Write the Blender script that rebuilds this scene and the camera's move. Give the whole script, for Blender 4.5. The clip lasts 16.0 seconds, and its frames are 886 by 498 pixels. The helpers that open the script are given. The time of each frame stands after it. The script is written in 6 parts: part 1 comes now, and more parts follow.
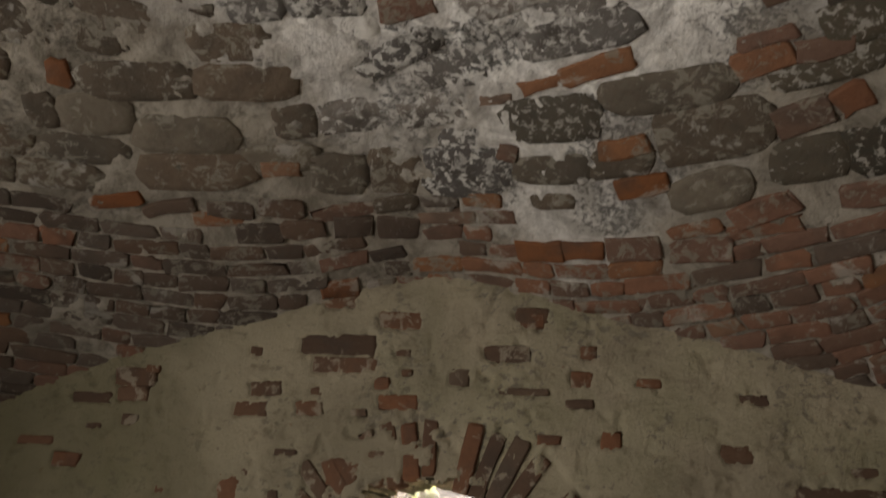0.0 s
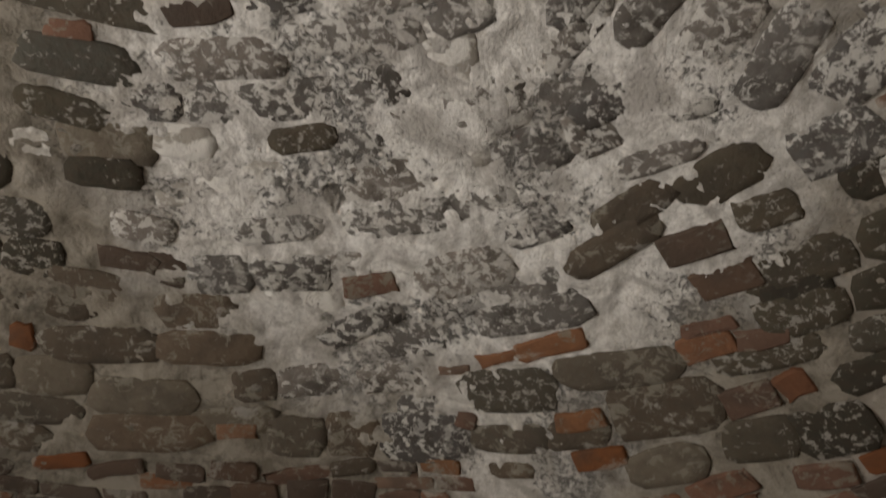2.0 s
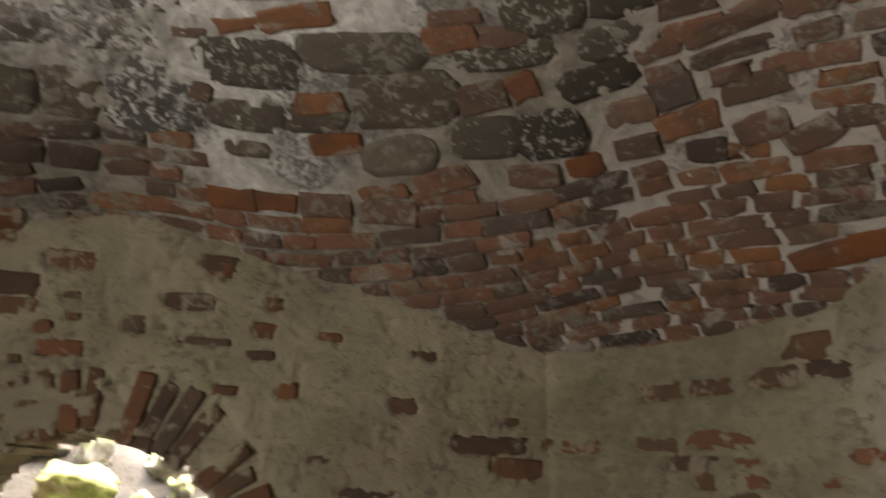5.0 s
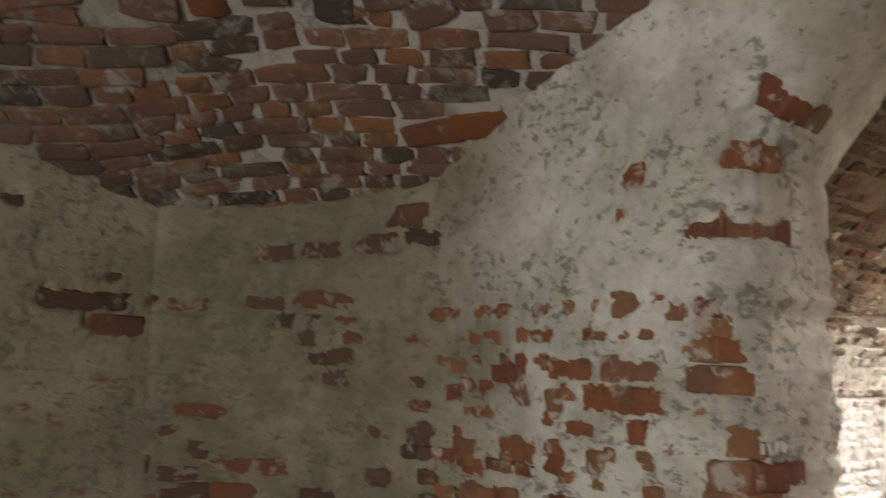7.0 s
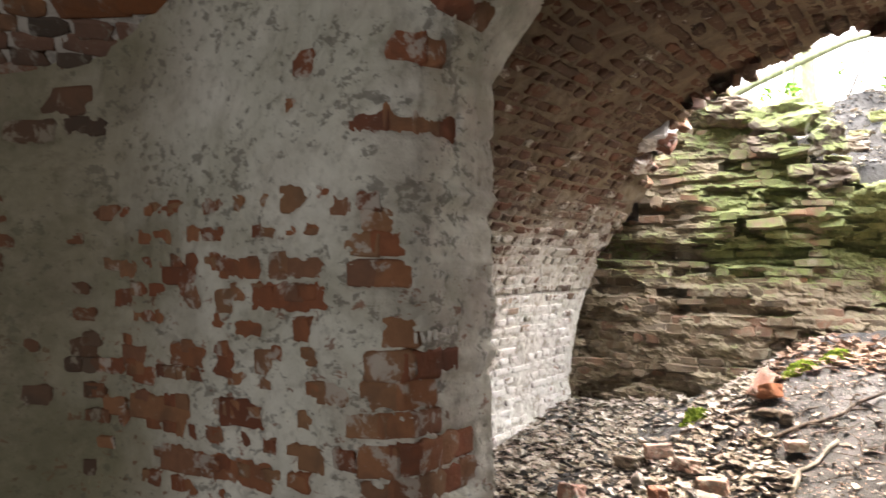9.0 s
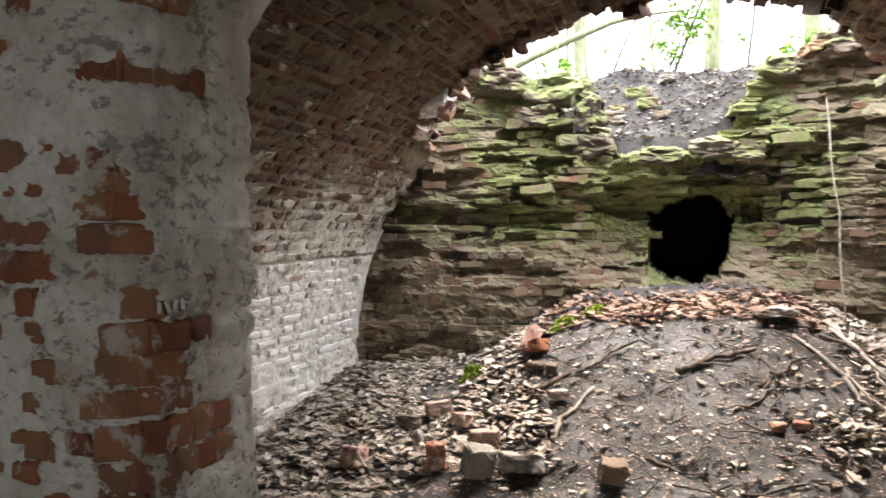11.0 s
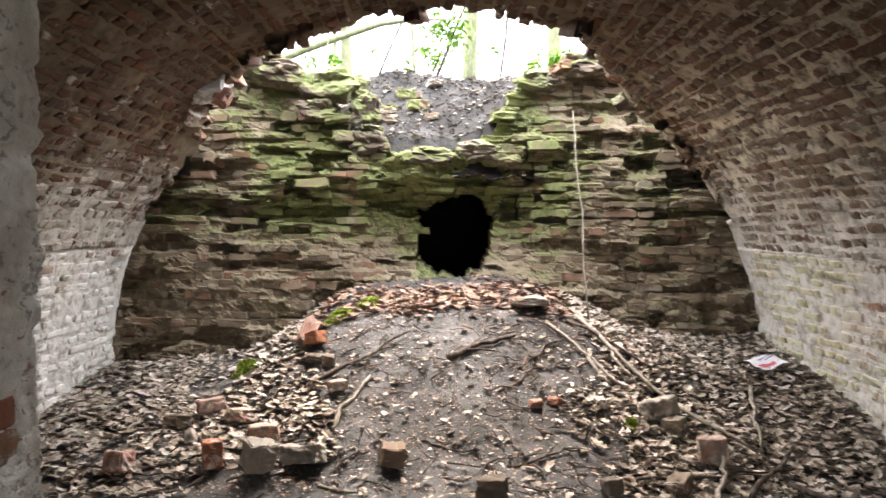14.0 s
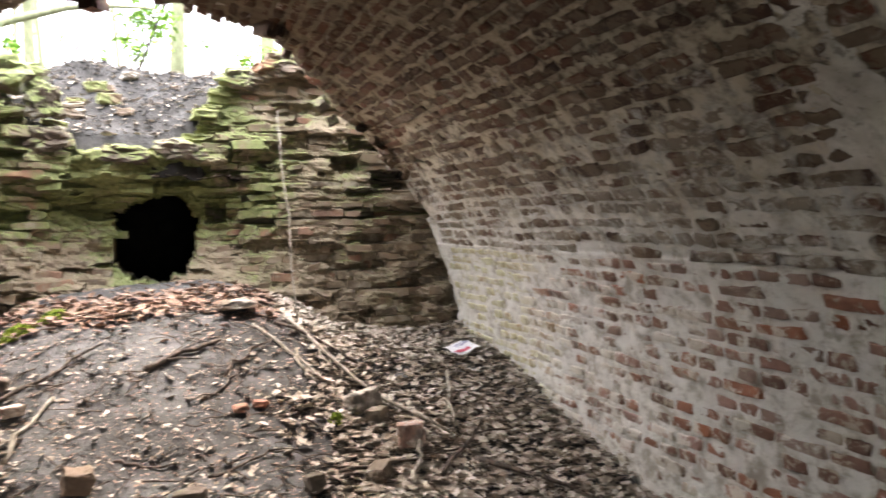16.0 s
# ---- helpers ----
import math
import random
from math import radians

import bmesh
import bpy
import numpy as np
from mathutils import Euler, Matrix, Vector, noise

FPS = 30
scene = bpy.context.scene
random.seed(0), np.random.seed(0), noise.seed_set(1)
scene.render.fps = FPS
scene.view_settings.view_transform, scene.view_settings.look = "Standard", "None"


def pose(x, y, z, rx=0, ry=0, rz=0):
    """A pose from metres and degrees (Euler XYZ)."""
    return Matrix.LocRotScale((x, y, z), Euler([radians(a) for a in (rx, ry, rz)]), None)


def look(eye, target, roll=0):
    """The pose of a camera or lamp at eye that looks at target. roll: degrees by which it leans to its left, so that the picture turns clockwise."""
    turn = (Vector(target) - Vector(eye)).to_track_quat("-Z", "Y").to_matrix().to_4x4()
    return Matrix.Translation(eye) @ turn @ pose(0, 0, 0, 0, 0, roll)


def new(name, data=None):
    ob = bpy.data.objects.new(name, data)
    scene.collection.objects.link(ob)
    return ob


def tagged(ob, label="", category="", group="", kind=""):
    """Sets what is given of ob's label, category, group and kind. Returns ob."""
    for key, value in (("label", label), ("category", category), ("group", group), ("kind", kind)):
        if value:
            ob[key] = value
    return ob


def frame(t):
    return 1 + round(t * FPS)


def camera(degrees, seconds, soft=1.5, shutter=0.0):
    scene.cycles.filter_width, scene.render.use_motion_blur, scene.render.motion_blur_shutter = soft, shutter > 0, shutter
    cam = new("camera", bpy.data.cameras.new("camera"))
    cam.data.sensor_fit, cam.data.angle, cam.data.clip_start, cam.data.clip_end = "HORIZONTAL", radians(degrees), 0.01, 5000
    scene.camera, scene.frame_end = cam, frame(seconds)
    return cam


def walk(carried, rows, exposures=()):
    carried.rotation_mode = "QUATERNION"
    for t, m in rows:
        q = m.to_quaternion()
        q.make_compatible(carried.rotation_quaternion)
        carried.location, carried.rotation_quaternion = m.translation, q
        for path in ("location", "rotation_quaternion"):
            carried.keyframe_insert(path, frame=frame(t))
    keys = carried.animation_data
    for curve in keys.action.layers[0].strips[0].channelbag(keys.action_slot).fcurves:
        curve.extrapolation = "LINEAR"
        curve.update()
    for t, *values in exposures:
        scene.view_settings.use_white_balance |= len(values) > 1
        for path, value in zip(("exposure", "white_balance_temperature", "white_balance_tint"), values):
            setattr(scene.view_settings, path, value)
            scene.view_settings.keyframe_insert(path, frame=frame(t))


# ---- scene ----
cam = camera(61.5, 16.0, shutter=0.5)
METRES, EYE, TILT, LEAN, TURN = 1.4, 1.55, 20.5, -2.8, 9.0
ROWS = [
    (0.0, 0.0, 0.0, 0.0, 0.0, 0.0, -0.0),
    (0.5, 0.0122, -0.0069, 0.0285, -0.76, 3.97, -0.37),
    (1.0, 0.0194, -0.0154, 0.0615, -1.69, 8.4, -0.62),
    (1.5, 0.0147, -0.032, 0.0938, -2.39, 12.68, -0.71),
    (2.0, 0.0146, -0.0454, 0.1146, -2.7, 16.57, -0.82),
    (2.5, 0.0163, -0.0546, 0.1278, -2.83, 19.33, -1.07),
    (3.0, 0.0176, -0.0572, 0.131, -3.27, 19.17, -1.42),
    (3.5, 0.0267, -0.042, 0.0994, -4.89, 11.8, -1.71),
    (4.0, 0.0439, -0.0333, 0.0589, -8.2, 6.1, -2.41),
    (4.5, 0.0796, -0.0205, 0.0341, -13.28, 0.81, -3.59),
    (5.0, 0.1266, -0.0123, 0.0188, -19.47, -3.06, -5.62),
    (7.5, 0.2907, -0.0631, -0.0121, -50.14, -9.04, -14.75),
    (8.0, 0.3327, -0.0909, -0.0089, -55.7, -9.81, -15.76),
    (8.5, 0.3651, -0.1167, -0.0054, -59.87, -10.2, -16.43),
    (9.0, 0.3907, -0.1366, -0.0047, -63.54, -10.27, -16.86),
    (9.5, 0.4144, -0.1606, 0.0025, -67.66, -10.1, -17.38),
    (10.0, 0.4377, -0.1942, 0.0128, -71.73, -9.64, -17.85),
    (12.5, 0.4333, -0.1642, -0.0054, -90.11, -4.57, -20.36),
    (13.0, 0.4179, -0.1344, -0.0158, -93.14, -3.52, -20.77),
    (13.5, 0.4042, -0.1122, -0.0292, -96.45, -2.37, -21.02),
    (14.0, 0.3868, -0.0993, -0.038, -99.36, -1.41, -21.05),
    (14.5, 0.3752, -0.1056, -0.0361, -103.54, 0.02, -20.85),
    (15.0, 0.3656, -0.1332, -0.0271, -109.28, 1.88, -20.36),
    (15.5, 0.3482, -0.1712, -0.0043, -114.79, 3.76, -19.48),
    (16.0, 0.323, -0.2048, 0.014, -120.87, 5.79, -18.33),
]
EXPOSURES = [(0.0, 4.1, 7600, 11), (2.5, 4.15, 7500, 11), (4.0, 4.05, 7900, 9), (5.0, 4.25, 7600, 10), (7.5, 4.1, 7200, 10), (8.5, 3.82, 6950, 10), (10.0, 3.28, 6650, 10), (12.5, 3.05, 6550, 10), (16.0, 3.18, 6600, 11)]
walk(cam, [(t, pose(0, 0, EYE, TILT, LEAN, TURN) @ pose(METRES * x, METRES * y, METRES * z, 90 + pitch, roll, yaw)) for t, x, y, z, yaw, pitch, roll in ROWS], EXPOSURES)

# ---- sky and sun: overcast ----
world = bpy.data.worlds.new("overcast_sky")
scene.world = world
world.use_nodes = True
wn = world.node_tree
sky = wn.nodes.new("ShaderNodeTexSky")
sky.sky_type, sky.sun_disc = "NISHITA", False
sky.sun_elevation, sky.sun_rotation = radians(68), radians(85)
sky.dust_density, sky.ozone_density = 6.0, 0.6
wn.links.new(sky.outputs["Color"], wn.nodes["Background"].inputs["Color"])
wn.nodes["Background"].inputs["Strength"].default_value = 0.15
sun_data = bpy.data.lights.new("sun", "SUN")
sun_data.energy, sun_data.angle, sun_data.color = 5.0, radians(150), (0.98, 0.98, 1.0)
sun = new("sun", sun_data)
sun.matrix_world = look((0, 0, 30), (-12, -1, 0))
# area lamp added in an assumed doorway, out of view, to brighten the dark chamber
fill_light = bpy.data.lights.new("chamber_fill", "AREA")
fill_light.shape, fill_light.size, fill_light.size_y, fill_light.energy, fill_light.color = "RECTANGLE", 1.1, 1.9, 6.0, (0.95, 0.97, 1.0)
new("chamber_fill", fill_light).matrix_world = look((-3.05, -0.5, 1.1), (0.0, -0.3, 1.2))

# ---- materials ----
class Mat:
    """A node material; positions are world metres, so that patterns have their real size."""

    def __init__(self, name, roughness=0.9, metal=0.0):
        self.mat = bpy.data.materials.new(name)
        self.mat.use_nodes = True
        self.nt = self.mat.node_tree
        self.bsdf = self.nt.nodes["Principled BSDF"]
        self.bsdf.inputs["Roughness"].default_value = roughness
        self.bsdf.inputs["Metallic"].default_value = metal
        self.bsdf.inputs["Specular IOR Level"].default_value = 0.14
        self.geo = self.nt.nodes.new("ShaderNodeNewGeometry")
        self.pos = self.geo.outputs["Position"]

    def node(self, kind, **values):
        n = self.nt.nodes.new(kind)
        for key, value in values.items():
            n.inputs[key].default_value = value
        return n

    def link(self, a, b):
        self.nt.links.new(a, b)

    def shifted(self, vec=(0, 0, 0), scale=(1, 1, 1)):
        n = self.node("ShaderNodeMapping", Location=vec, Scale=scale)
        self.link(self.pos, n.inputs["Vector"])
        return n.outputs["Vector"]

    def noise(self, scale, detail=4.0, rough=0.55, vec=None, warp=0.0):
        n = self.node("ShaderNodeTexNoise", Scale=scale, Detail=detail, Roughness=rough, Distortion=warp)
        self.link(vec or self.pos, n.inputs["Vector"])
        return n.outputs["Fac"]

    def spots(self, scale, vec=None):
        n = self.node("ShaderNodeTexVoronoi", Scale=scale)
        self.link(vec or self.pos, n.inputs["Vector"])
        return n.outputs["Distance"]

    def calc(self, op, a, b=0.0, clamp=False):
        n = self.nt.nodes.new("ShaderNodeMath")
        n.operation, n.use_clamp = op, clamp
        for i, v in enumerate((a, b)):
            if isinstance(v, (int, float)):
                n.inputs[i].default_value = v
            else:
                self.link(v, n.inputs[i])
        return n.outputs[0]

    def step(self, fac, lo, hi, a=0.0, b=1.0):
        n = self.node("ShaderNodeMapRange")
        n.interpolation_type = "SMOOTHSTEP"
        self.link(fac, n.inputs["Value"])
        for key, v in (("From Min", lo), ("From Max", hi), ("To Min", a), ("To Max", b)):
            n.inputs[key].default_value = v
        return n.outputs["Result"]

    def ramp(self, fac, *stops):
        n = self.nt.nodes.new("ShaderNodeValToRGB")
        while len(n.color_ramp.elements) < len(stops):
            n.color_ramp.elements.new(0.5)
        for e, (p, c) in zip(n.color_ramp.elements, stops):
            e.position, e.color = p, (*c, 1)
        self.link(fac, n.inputs["Fac"])
        return n.outputs["Color"]

    def mix(self, fac, a, b, how="MIX"):
        n = self.nt.nodes.new("ShaderNodeMix")
        n.data_type, n.blend_type = "RGBA", how
        for i, v in ((0, fac), (6, a), (7, b)):
            if isinstance(v, (int, float)):
                n.inputs[i].default_value = v
            elif isinstance(v, tuple):
                n.inputs[i].default_value = (*v, 1)
            else:
                self.link(v, n.inputs[i])
        return n.outputs[2]

    def chance(self):
        """One random number a piece, whether it is an object of its own or an island of a joined mesh."""
        info = self.nt.nodes.new("ShaderNodeObjectInfo")
        return self.calc("FRACT", self.calc("ADD", info.outputs["Random"], self.geo.outputs["Random Per Island"]))

    def axis(self, which, of=None):
        n = self.nt.nodes.new("ShaderNodeSeparateXYZ")
        self.link(of or self.pos, n.inputs[0])
        return n.outputs["XYZ".index(which)]

    def mossed(self, c, amount, above=None):
        """Moss in patches, thicker on what faces up and above a height."""
        up = self.step(self.axis("Z", self.geo.outputs["Normal"]), -0.35, 0.8, -0.03, 0.06)
        field = self.calc("ADD", self.calc("ADD", self.calc("MULTIPLY", self.noise(2.1, 5, 0.6), 0.7), self.calc("MULTIPLY", self.noise(14, 8, 0.78), 0.3)), up)
        if above:
            field = self.calc("ADD", field, self.step(self.axis("Z"), above - 0.5, above + 0.3, -0.10, 0.05))
            field = self.calc("ADD", field, self.step(self.calc("ABSOLUTE", self.calc("SUBTRACT", self.axis("Y"), 0.3)), 0.6, 1.7, 0.045, -0.075))
        mask = self.step(field, 0.64 - 0.25 * amount, 0.73 - 0.25 * amount)
        green = self.ramp(self.noise(34, 8, 0.78), (0.3, (0.06, 0.07, 0.028)), (0.5, (0.14, 0.163, 0.06)), (0.70, (0.21, 0.24, 0.088)))
        return self.mix(self.calc("MULTIPLY", mask, 0.85), c, green)

    def done(self, colour, bump=None, strength=0.5, distance=0.01):
        if isinstance(colour, tuple):
            self.bsdf.inputs["Base Color"].default_value = (*colour, 1)
        else:
            self.link(colour, self.bsdf.inputs["Base Color"])
        if bump is not None:
            b = self.node("ShaderNodeBump", Strength=strength, Distance=distance)
            self.link(bump, b.inputs["Height"])
            self.link(b.outputs["Normal"], self.bsdf.inputs["Normal"])
        return self.mat


def brick_mat(name, stops, wash, wash_amount, moss_amount=0.0, soot=0.3, wash_scale=5.0, wash_below=None, lift_by=0.12, moss_above=None, smear=None, south=0.0, algae=None, rubbed=None):
    """Old brick: a colour a piece, pitted; lime wash left in patches; moss on what faces up; soot."""
    m = Mat(name, 0.92)
    luck = m.chance()
    c = m.ramp(luck, *stops)
    grain = m.noise(38, 6, 0.65)
    c = m.mix(m.step(grain, 0.25, 0.75, 0.0, 0.55), c, m.mix(0.5, c, (0.10, 0.055, 0.04)))
    c = m.mix(m.step(m.noise(7, 3), 0.45, 0.7, 0.0, soot), c, (0.06, 0.052, 0.045))
    flake = m.noise(wash_scale, 8, 0.68, warp=0.4)
    flake = m.calc("ADD", flake, m.step(m.calc("FRACT", m.calc("MULTIPLY", luck, 7.31)), 0.0, 1.0, -0.04, 0.04))
    lime = m.mix(m.noise(19, 4), tuple(v * 0.72 for v in wash), wash)
    if wash_below:  # the wash was brushed on up to about this height
        lift = m.step(m.calc("ADD", m.axis("Z"), m.calc("MULTIPLY", m.noise(1.6, 4), 1.0)), wash_below + 0.1, wash_below + 1.0, lift_by, 0.0)
        flake = m.calc("ADD", flake, lift)
    if rubbed:  # the wash is worn off towards the passage
        flake = m.calc("ADD", flake, m.step(m.calc("ADD", m.axis("X"), m.calc("MULTIPLY", m.noise(1.7, 4), 1.2)), rubbed, rubbed + 1.8, -0.13, 0.03))
    c = m.mix(m.step(flake, 0.62 - 0.3 * wash_amount, 0.68 - 0.26 * wash_amount, 0.0, min(0.96, 0.6 + wash_amount * 0.5)), c, lime)
    if smear:  # mortar dragged over the edges
        drag = m.calc("ADD", m.noise(21, 8, 0.72, warp=0.7), m.step(m.noise(3.3, 3, 0.5, m.shifted((1, 6, 4))), 0.35, 0.65, -0.05, 0.05))
        if south:  # more smear on the south flank, also standing in for its daylight
            drag = m.calc("ADD", drag, m.step(m.axis("Y"), -2.2, -0.6, south, 0.0))
        c = m.mix(m.step(drag, 0.54, 0.60, 0.0, 0.75), c, m.mix(m.noise(33, 4), tuple(v * 0.6 for v in smear), smear))
    if algae:  # a yellow-green bloom on the lime at the damp far end
        bloom = m.calc("MULTIPLY", m.step(m.calc("ADD", m.axis("X"), m.calc("MULTIPLY", m.noise(2.5, 5), 1.4)), algae + 0.4, algae + 1.3, 0.0, 0.75), m.step(m.noise(9, 6, 0.7), 0.3, 0.6, 0.3, 1.0))
        c = m.mix(bloom, c, m.mix(m.noise(20, 4), (0.40, 0.39, 0.20), (0.62, 0.59, 0.37)))
    if moss_amount:
        c = m.mossed(c, moss_amount, moss_above)
    rough = m.calc("ADD", m.calc("MULTIPLY", m.noise(70, 5, 0.7), 0.5), m.noise(16, 4))
    return m.done(c, rough, 0.8, 0.008)


def lime_mat(name, light, mid, dark, scale=3.0, specks=0.5, green=0.0, pale=None, rust=0.0, west=False, moss=None, limed=None, south=None):
    """Lime plaster or mortar: cloudy, pitted, with dirty specks, damp patches, algae and stretches toned for light and
    shade.
    """
    m = Mat(name, 0.93)
    c = m.mix(m.step(m.noise(scale, 6, 0.62, warp=0.5), 0.36, 0.66), mid, light)
    c = m.mix(m.step(m.noise(scale * 6, 6, 0.7), 0.56, 0.72, 0.0, specks), c, dark)
    c = m.mix(m.step(m.noise(scale * 2.3, 7, 0.7, m.shifted((3, 7, 1), (1, 1, 2.2))), 0.55, 0.68, 0.0, specks * 0.9), c, m.mix(0.5, dark, mid))
    c = m.mix(m.step(m.spots(26), 0.02, 0.14, specks * 0.6, 0.0), c, dark)
    if south:  # lighter lime on the south flank, its daylight put into the colour
        c = m.mix(m.step(m.axis("Y"), -2.0, -0.5, 0.8, 0.0), c, m.mix(m.step(m.noise(13, 6, 0.7), 0.42, 0.65), south, dark))
    if limed:  # white wash brushed on up to about this height
        c = m.mix(m.step(m.calc("ADD", m.axis("Z"), m.calc("MULTIPLY", m.noise(2.2, 6, 0.65), 1.4)), limed + 0.35, limed + 1.2, 0.9, 0.0), c, m.mix(m.step(m.noise(11, 6, 0.7), 0.45, 0.65), (0.66, 0.63, 0.57), (0.36, 0.32, 0.26)))
    # whiter lime towards the pier, part of its stronger light put into the colour
    if pale:
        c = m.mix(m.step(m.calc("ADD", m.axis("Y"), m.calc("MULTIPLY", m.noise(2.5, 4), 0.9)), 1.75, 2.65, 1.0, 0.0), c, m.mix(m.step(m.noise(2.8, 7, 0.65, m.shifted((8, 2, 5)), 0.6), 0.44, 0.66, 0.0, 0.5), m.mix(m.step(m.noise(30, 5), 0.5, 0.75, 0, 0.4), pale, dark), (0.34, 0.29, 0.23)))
    if west:  # brown dirt on the reveal, partly standing in for its shade
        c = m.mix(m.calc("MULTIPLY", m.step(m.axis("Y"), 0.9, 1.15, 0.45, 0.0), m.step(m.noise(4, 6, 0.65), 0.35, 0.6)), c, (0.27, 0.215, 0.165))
    if green:
        c = m.mix(m.step(m.noise(1.7, 4, 0.6), 0.45, 0.68, 0.0, green), c, (0.19, 0.20, 0.10))
    if moss:
        c = m.mossed(c, *moss)
    if rust:  # brick showing through worn lime, in rows
        worn = m.calc("ADD", m.noise(15, 6, 0.66, m.shifted((2, 5, 1), (1, 1, 1.7)), 0.3), m.step(m.axis("Z"), 1.3, 1.9, 0.0, -0.09))
        pits = m.calc("ADD", m.noise(24, 6, 0.7, m.shifted((5, 1, 8), (1, 1, 1.4))), m.step(m.noise(3.5, 3), 0.4, 0.65, -0.06, 0.05))
        c = m.mix(m.step(pits, 0.57, 0.61, 0.0, 0.65), c, m.mix(m.noise(7, 3), (0.09, 0.08, 0.07), (0.2, 0.17, 0.14)))
        c = m.mix(m.step(worn, 0.60, 0.64, 0.0, rust), c, m.ramp(m.noise(16, 4), (0.35, (0.13, 0.06, 0.04)), (0.6, (0.27, 0.10, 0.055)), (0.75, (0.2, 0.12, 0.09))))
    if west:  # algae tint in the north-east corner, mostly shade painted into the plaster
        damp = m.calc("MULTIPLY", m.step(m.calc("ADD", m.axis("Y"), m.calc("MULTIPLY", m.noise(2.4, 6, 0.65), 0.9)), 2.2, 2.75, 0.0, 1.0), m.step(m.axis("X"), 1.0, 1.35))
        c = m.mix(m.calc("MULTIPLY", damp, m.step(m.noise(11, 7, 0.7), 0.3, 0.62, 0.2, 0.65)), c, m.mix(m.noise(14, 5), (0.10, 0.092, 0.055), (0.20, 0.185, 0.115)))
    if west:  # olive algae tint westwards, also painting that end of the wall dim
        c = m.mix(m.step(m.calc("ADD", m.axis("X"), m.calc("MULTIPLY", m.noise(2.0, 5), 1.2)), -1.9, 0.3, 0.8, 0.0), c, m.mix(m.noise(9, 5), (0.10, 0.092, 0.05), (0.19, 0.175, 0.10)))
    rough = m.calc("ADD", m.noise(90, 4, 0.7), m.calc("MULTIPLY", m.noise(14, 5), 1.3))
    return m.done(c, rough, 0.8, 0.008)


def flaked_lime():
    """The dome's mortar: dirty brown low down, with white wash left on it, whitened further for the crown's light, and
    black flaked patches in clusters.
    """
    m = Mat("dome_mortar", 0.93)
    out = m.node("ShaderNodeVectorMath")
    out.operation = "LENGTH"
    m.link(m.shifted((0.2, -1.2, 0), (0.92, 0.88, 0)), out.inputs[0])
    near = m.step(m.calc("ADD", out.outputs["Value"], m.calc("MULTIPLY", m.noise(1.8, 6, 0.65), 1.1)), 1.08, 1.6, 1.0, 0.0)
    low = m.node("ShaderNodeVectorMath")  # a second spill of wash beside the open joint
    low.operation = "LENGTH"
    m.link(m.shifted((0.02, -2.3, 0), (1, 1, 0)), low.inputs[0])
    near = m.calc("MAXIMUM", near, m.step(m.calc("ADD", low.outputs["Value"], m.calc("MULTIPLY", m.noise(4, 6, 0.65), 0.6)), 0.5, 0.72, 0.75, 0.0))
    c = m.mix(m.step(m.noise(7, 7, 0.65, warp=0.6), 0.38, 0.62), (0.19, 0.165, 0.135), (0.36, 0.32, 0.27))
    # pale joints in the east, lightened further for light from the opening
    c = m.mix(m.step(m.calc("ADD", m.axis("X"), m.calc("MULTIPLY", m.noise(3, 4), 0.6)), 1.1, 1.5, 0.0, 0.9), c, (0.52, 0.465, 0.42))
    white = m.mix(m.step(m.noise(6, 8, 0.68, m.shifted((4, 1, 2)), 0.8), 0.40, 0.60), (0.48, 0.452, 0.425), (0.88, 0.85, 0.82))
    white = m.mix(m.step(m.noise(34, 7, 0.75), 0.42, 0.62, 0.0, 0.4), white, (0.40, 0.375, 0.35))
    c = m.mix(near, c, white)
    cluster = m.step(m.noise(3.2, 4, 0.55, m.shifted((9, 3, 5))), 0.42, 0.62, -0.09, 0.06)
    flakes = m.calc("ADD", m.noise(38, 8, 0.78, warp=0.8), cluster)
    c = m.mix(m.calc("MULTIPLY", m.step(flakes, 0.545, 0.625, 0.0, 0.9), m.calc("ADD", m.calc("MULTIPLY", near, 0.75), 0.25)), c, m.ramp(m.noise(30, 3), (0.35, (0.06, 0.057, 0.054)), (0.7, (0.17, 0.158, 0.146))))
    c = m.mix(m.step(m.noise(60, 5, 0.75), 0.56, 0.70, 0.0, 0.5), c, (0.22, 0.19, 0.16))
    rough = m.calc("ADD", m.noise(90, 4, 0.7), m.calc("MULTIPLY", m.noise(14, 5), 1.3))
    return m.done(c, m.calc("SUBTRACT", rough, m.step(flakes, 0.55, 0.61, 0.0, 0.5)), 0.8, 0.008)


RED = ((0.0, (0.19, 0.07, 0.042)), (0.25, (0.28, 0.105, 0.055)), (0.5, (0.33, 0.15, 0.078)), (0.75, (0.29, 0.16, 0.09)), (1.0, (0.25, 0.11, 0.07)))
BROWN = ((0.0, (0.065, 0.05, 0.042)), (0.3, (0.12, 0.078, 0.06)), (0.55, (0.17, 0.092, 0.066)), (0.8, (0.095, 0.08, 0.068)), (1.0, (0.15, 0.115, 0.092)))
SOOTY = ((0.0, (0.06, 0.05, 0.042)), (0.3, (0.10, 0.075, 0.06)), (0.6, (0.13, 0.085, 0.062)), (1.0, (0.12, 0.10, 0.085)))
STONE = ((0.0, (0.10, 0.083, 0.064)), (0.35, (0.17, 0.138, 0.105)), (0.6, (0.20, 0.15, 0.11)), (0.8, (0.13, 0.112, 0.09)), (1.0, (0.24, 0.205, 0.16)))
M_RED = brick_mat("red_brick", RED, (0.58, 0.53, 0.47), 0.22, soot=0.4, wash_scale=13)
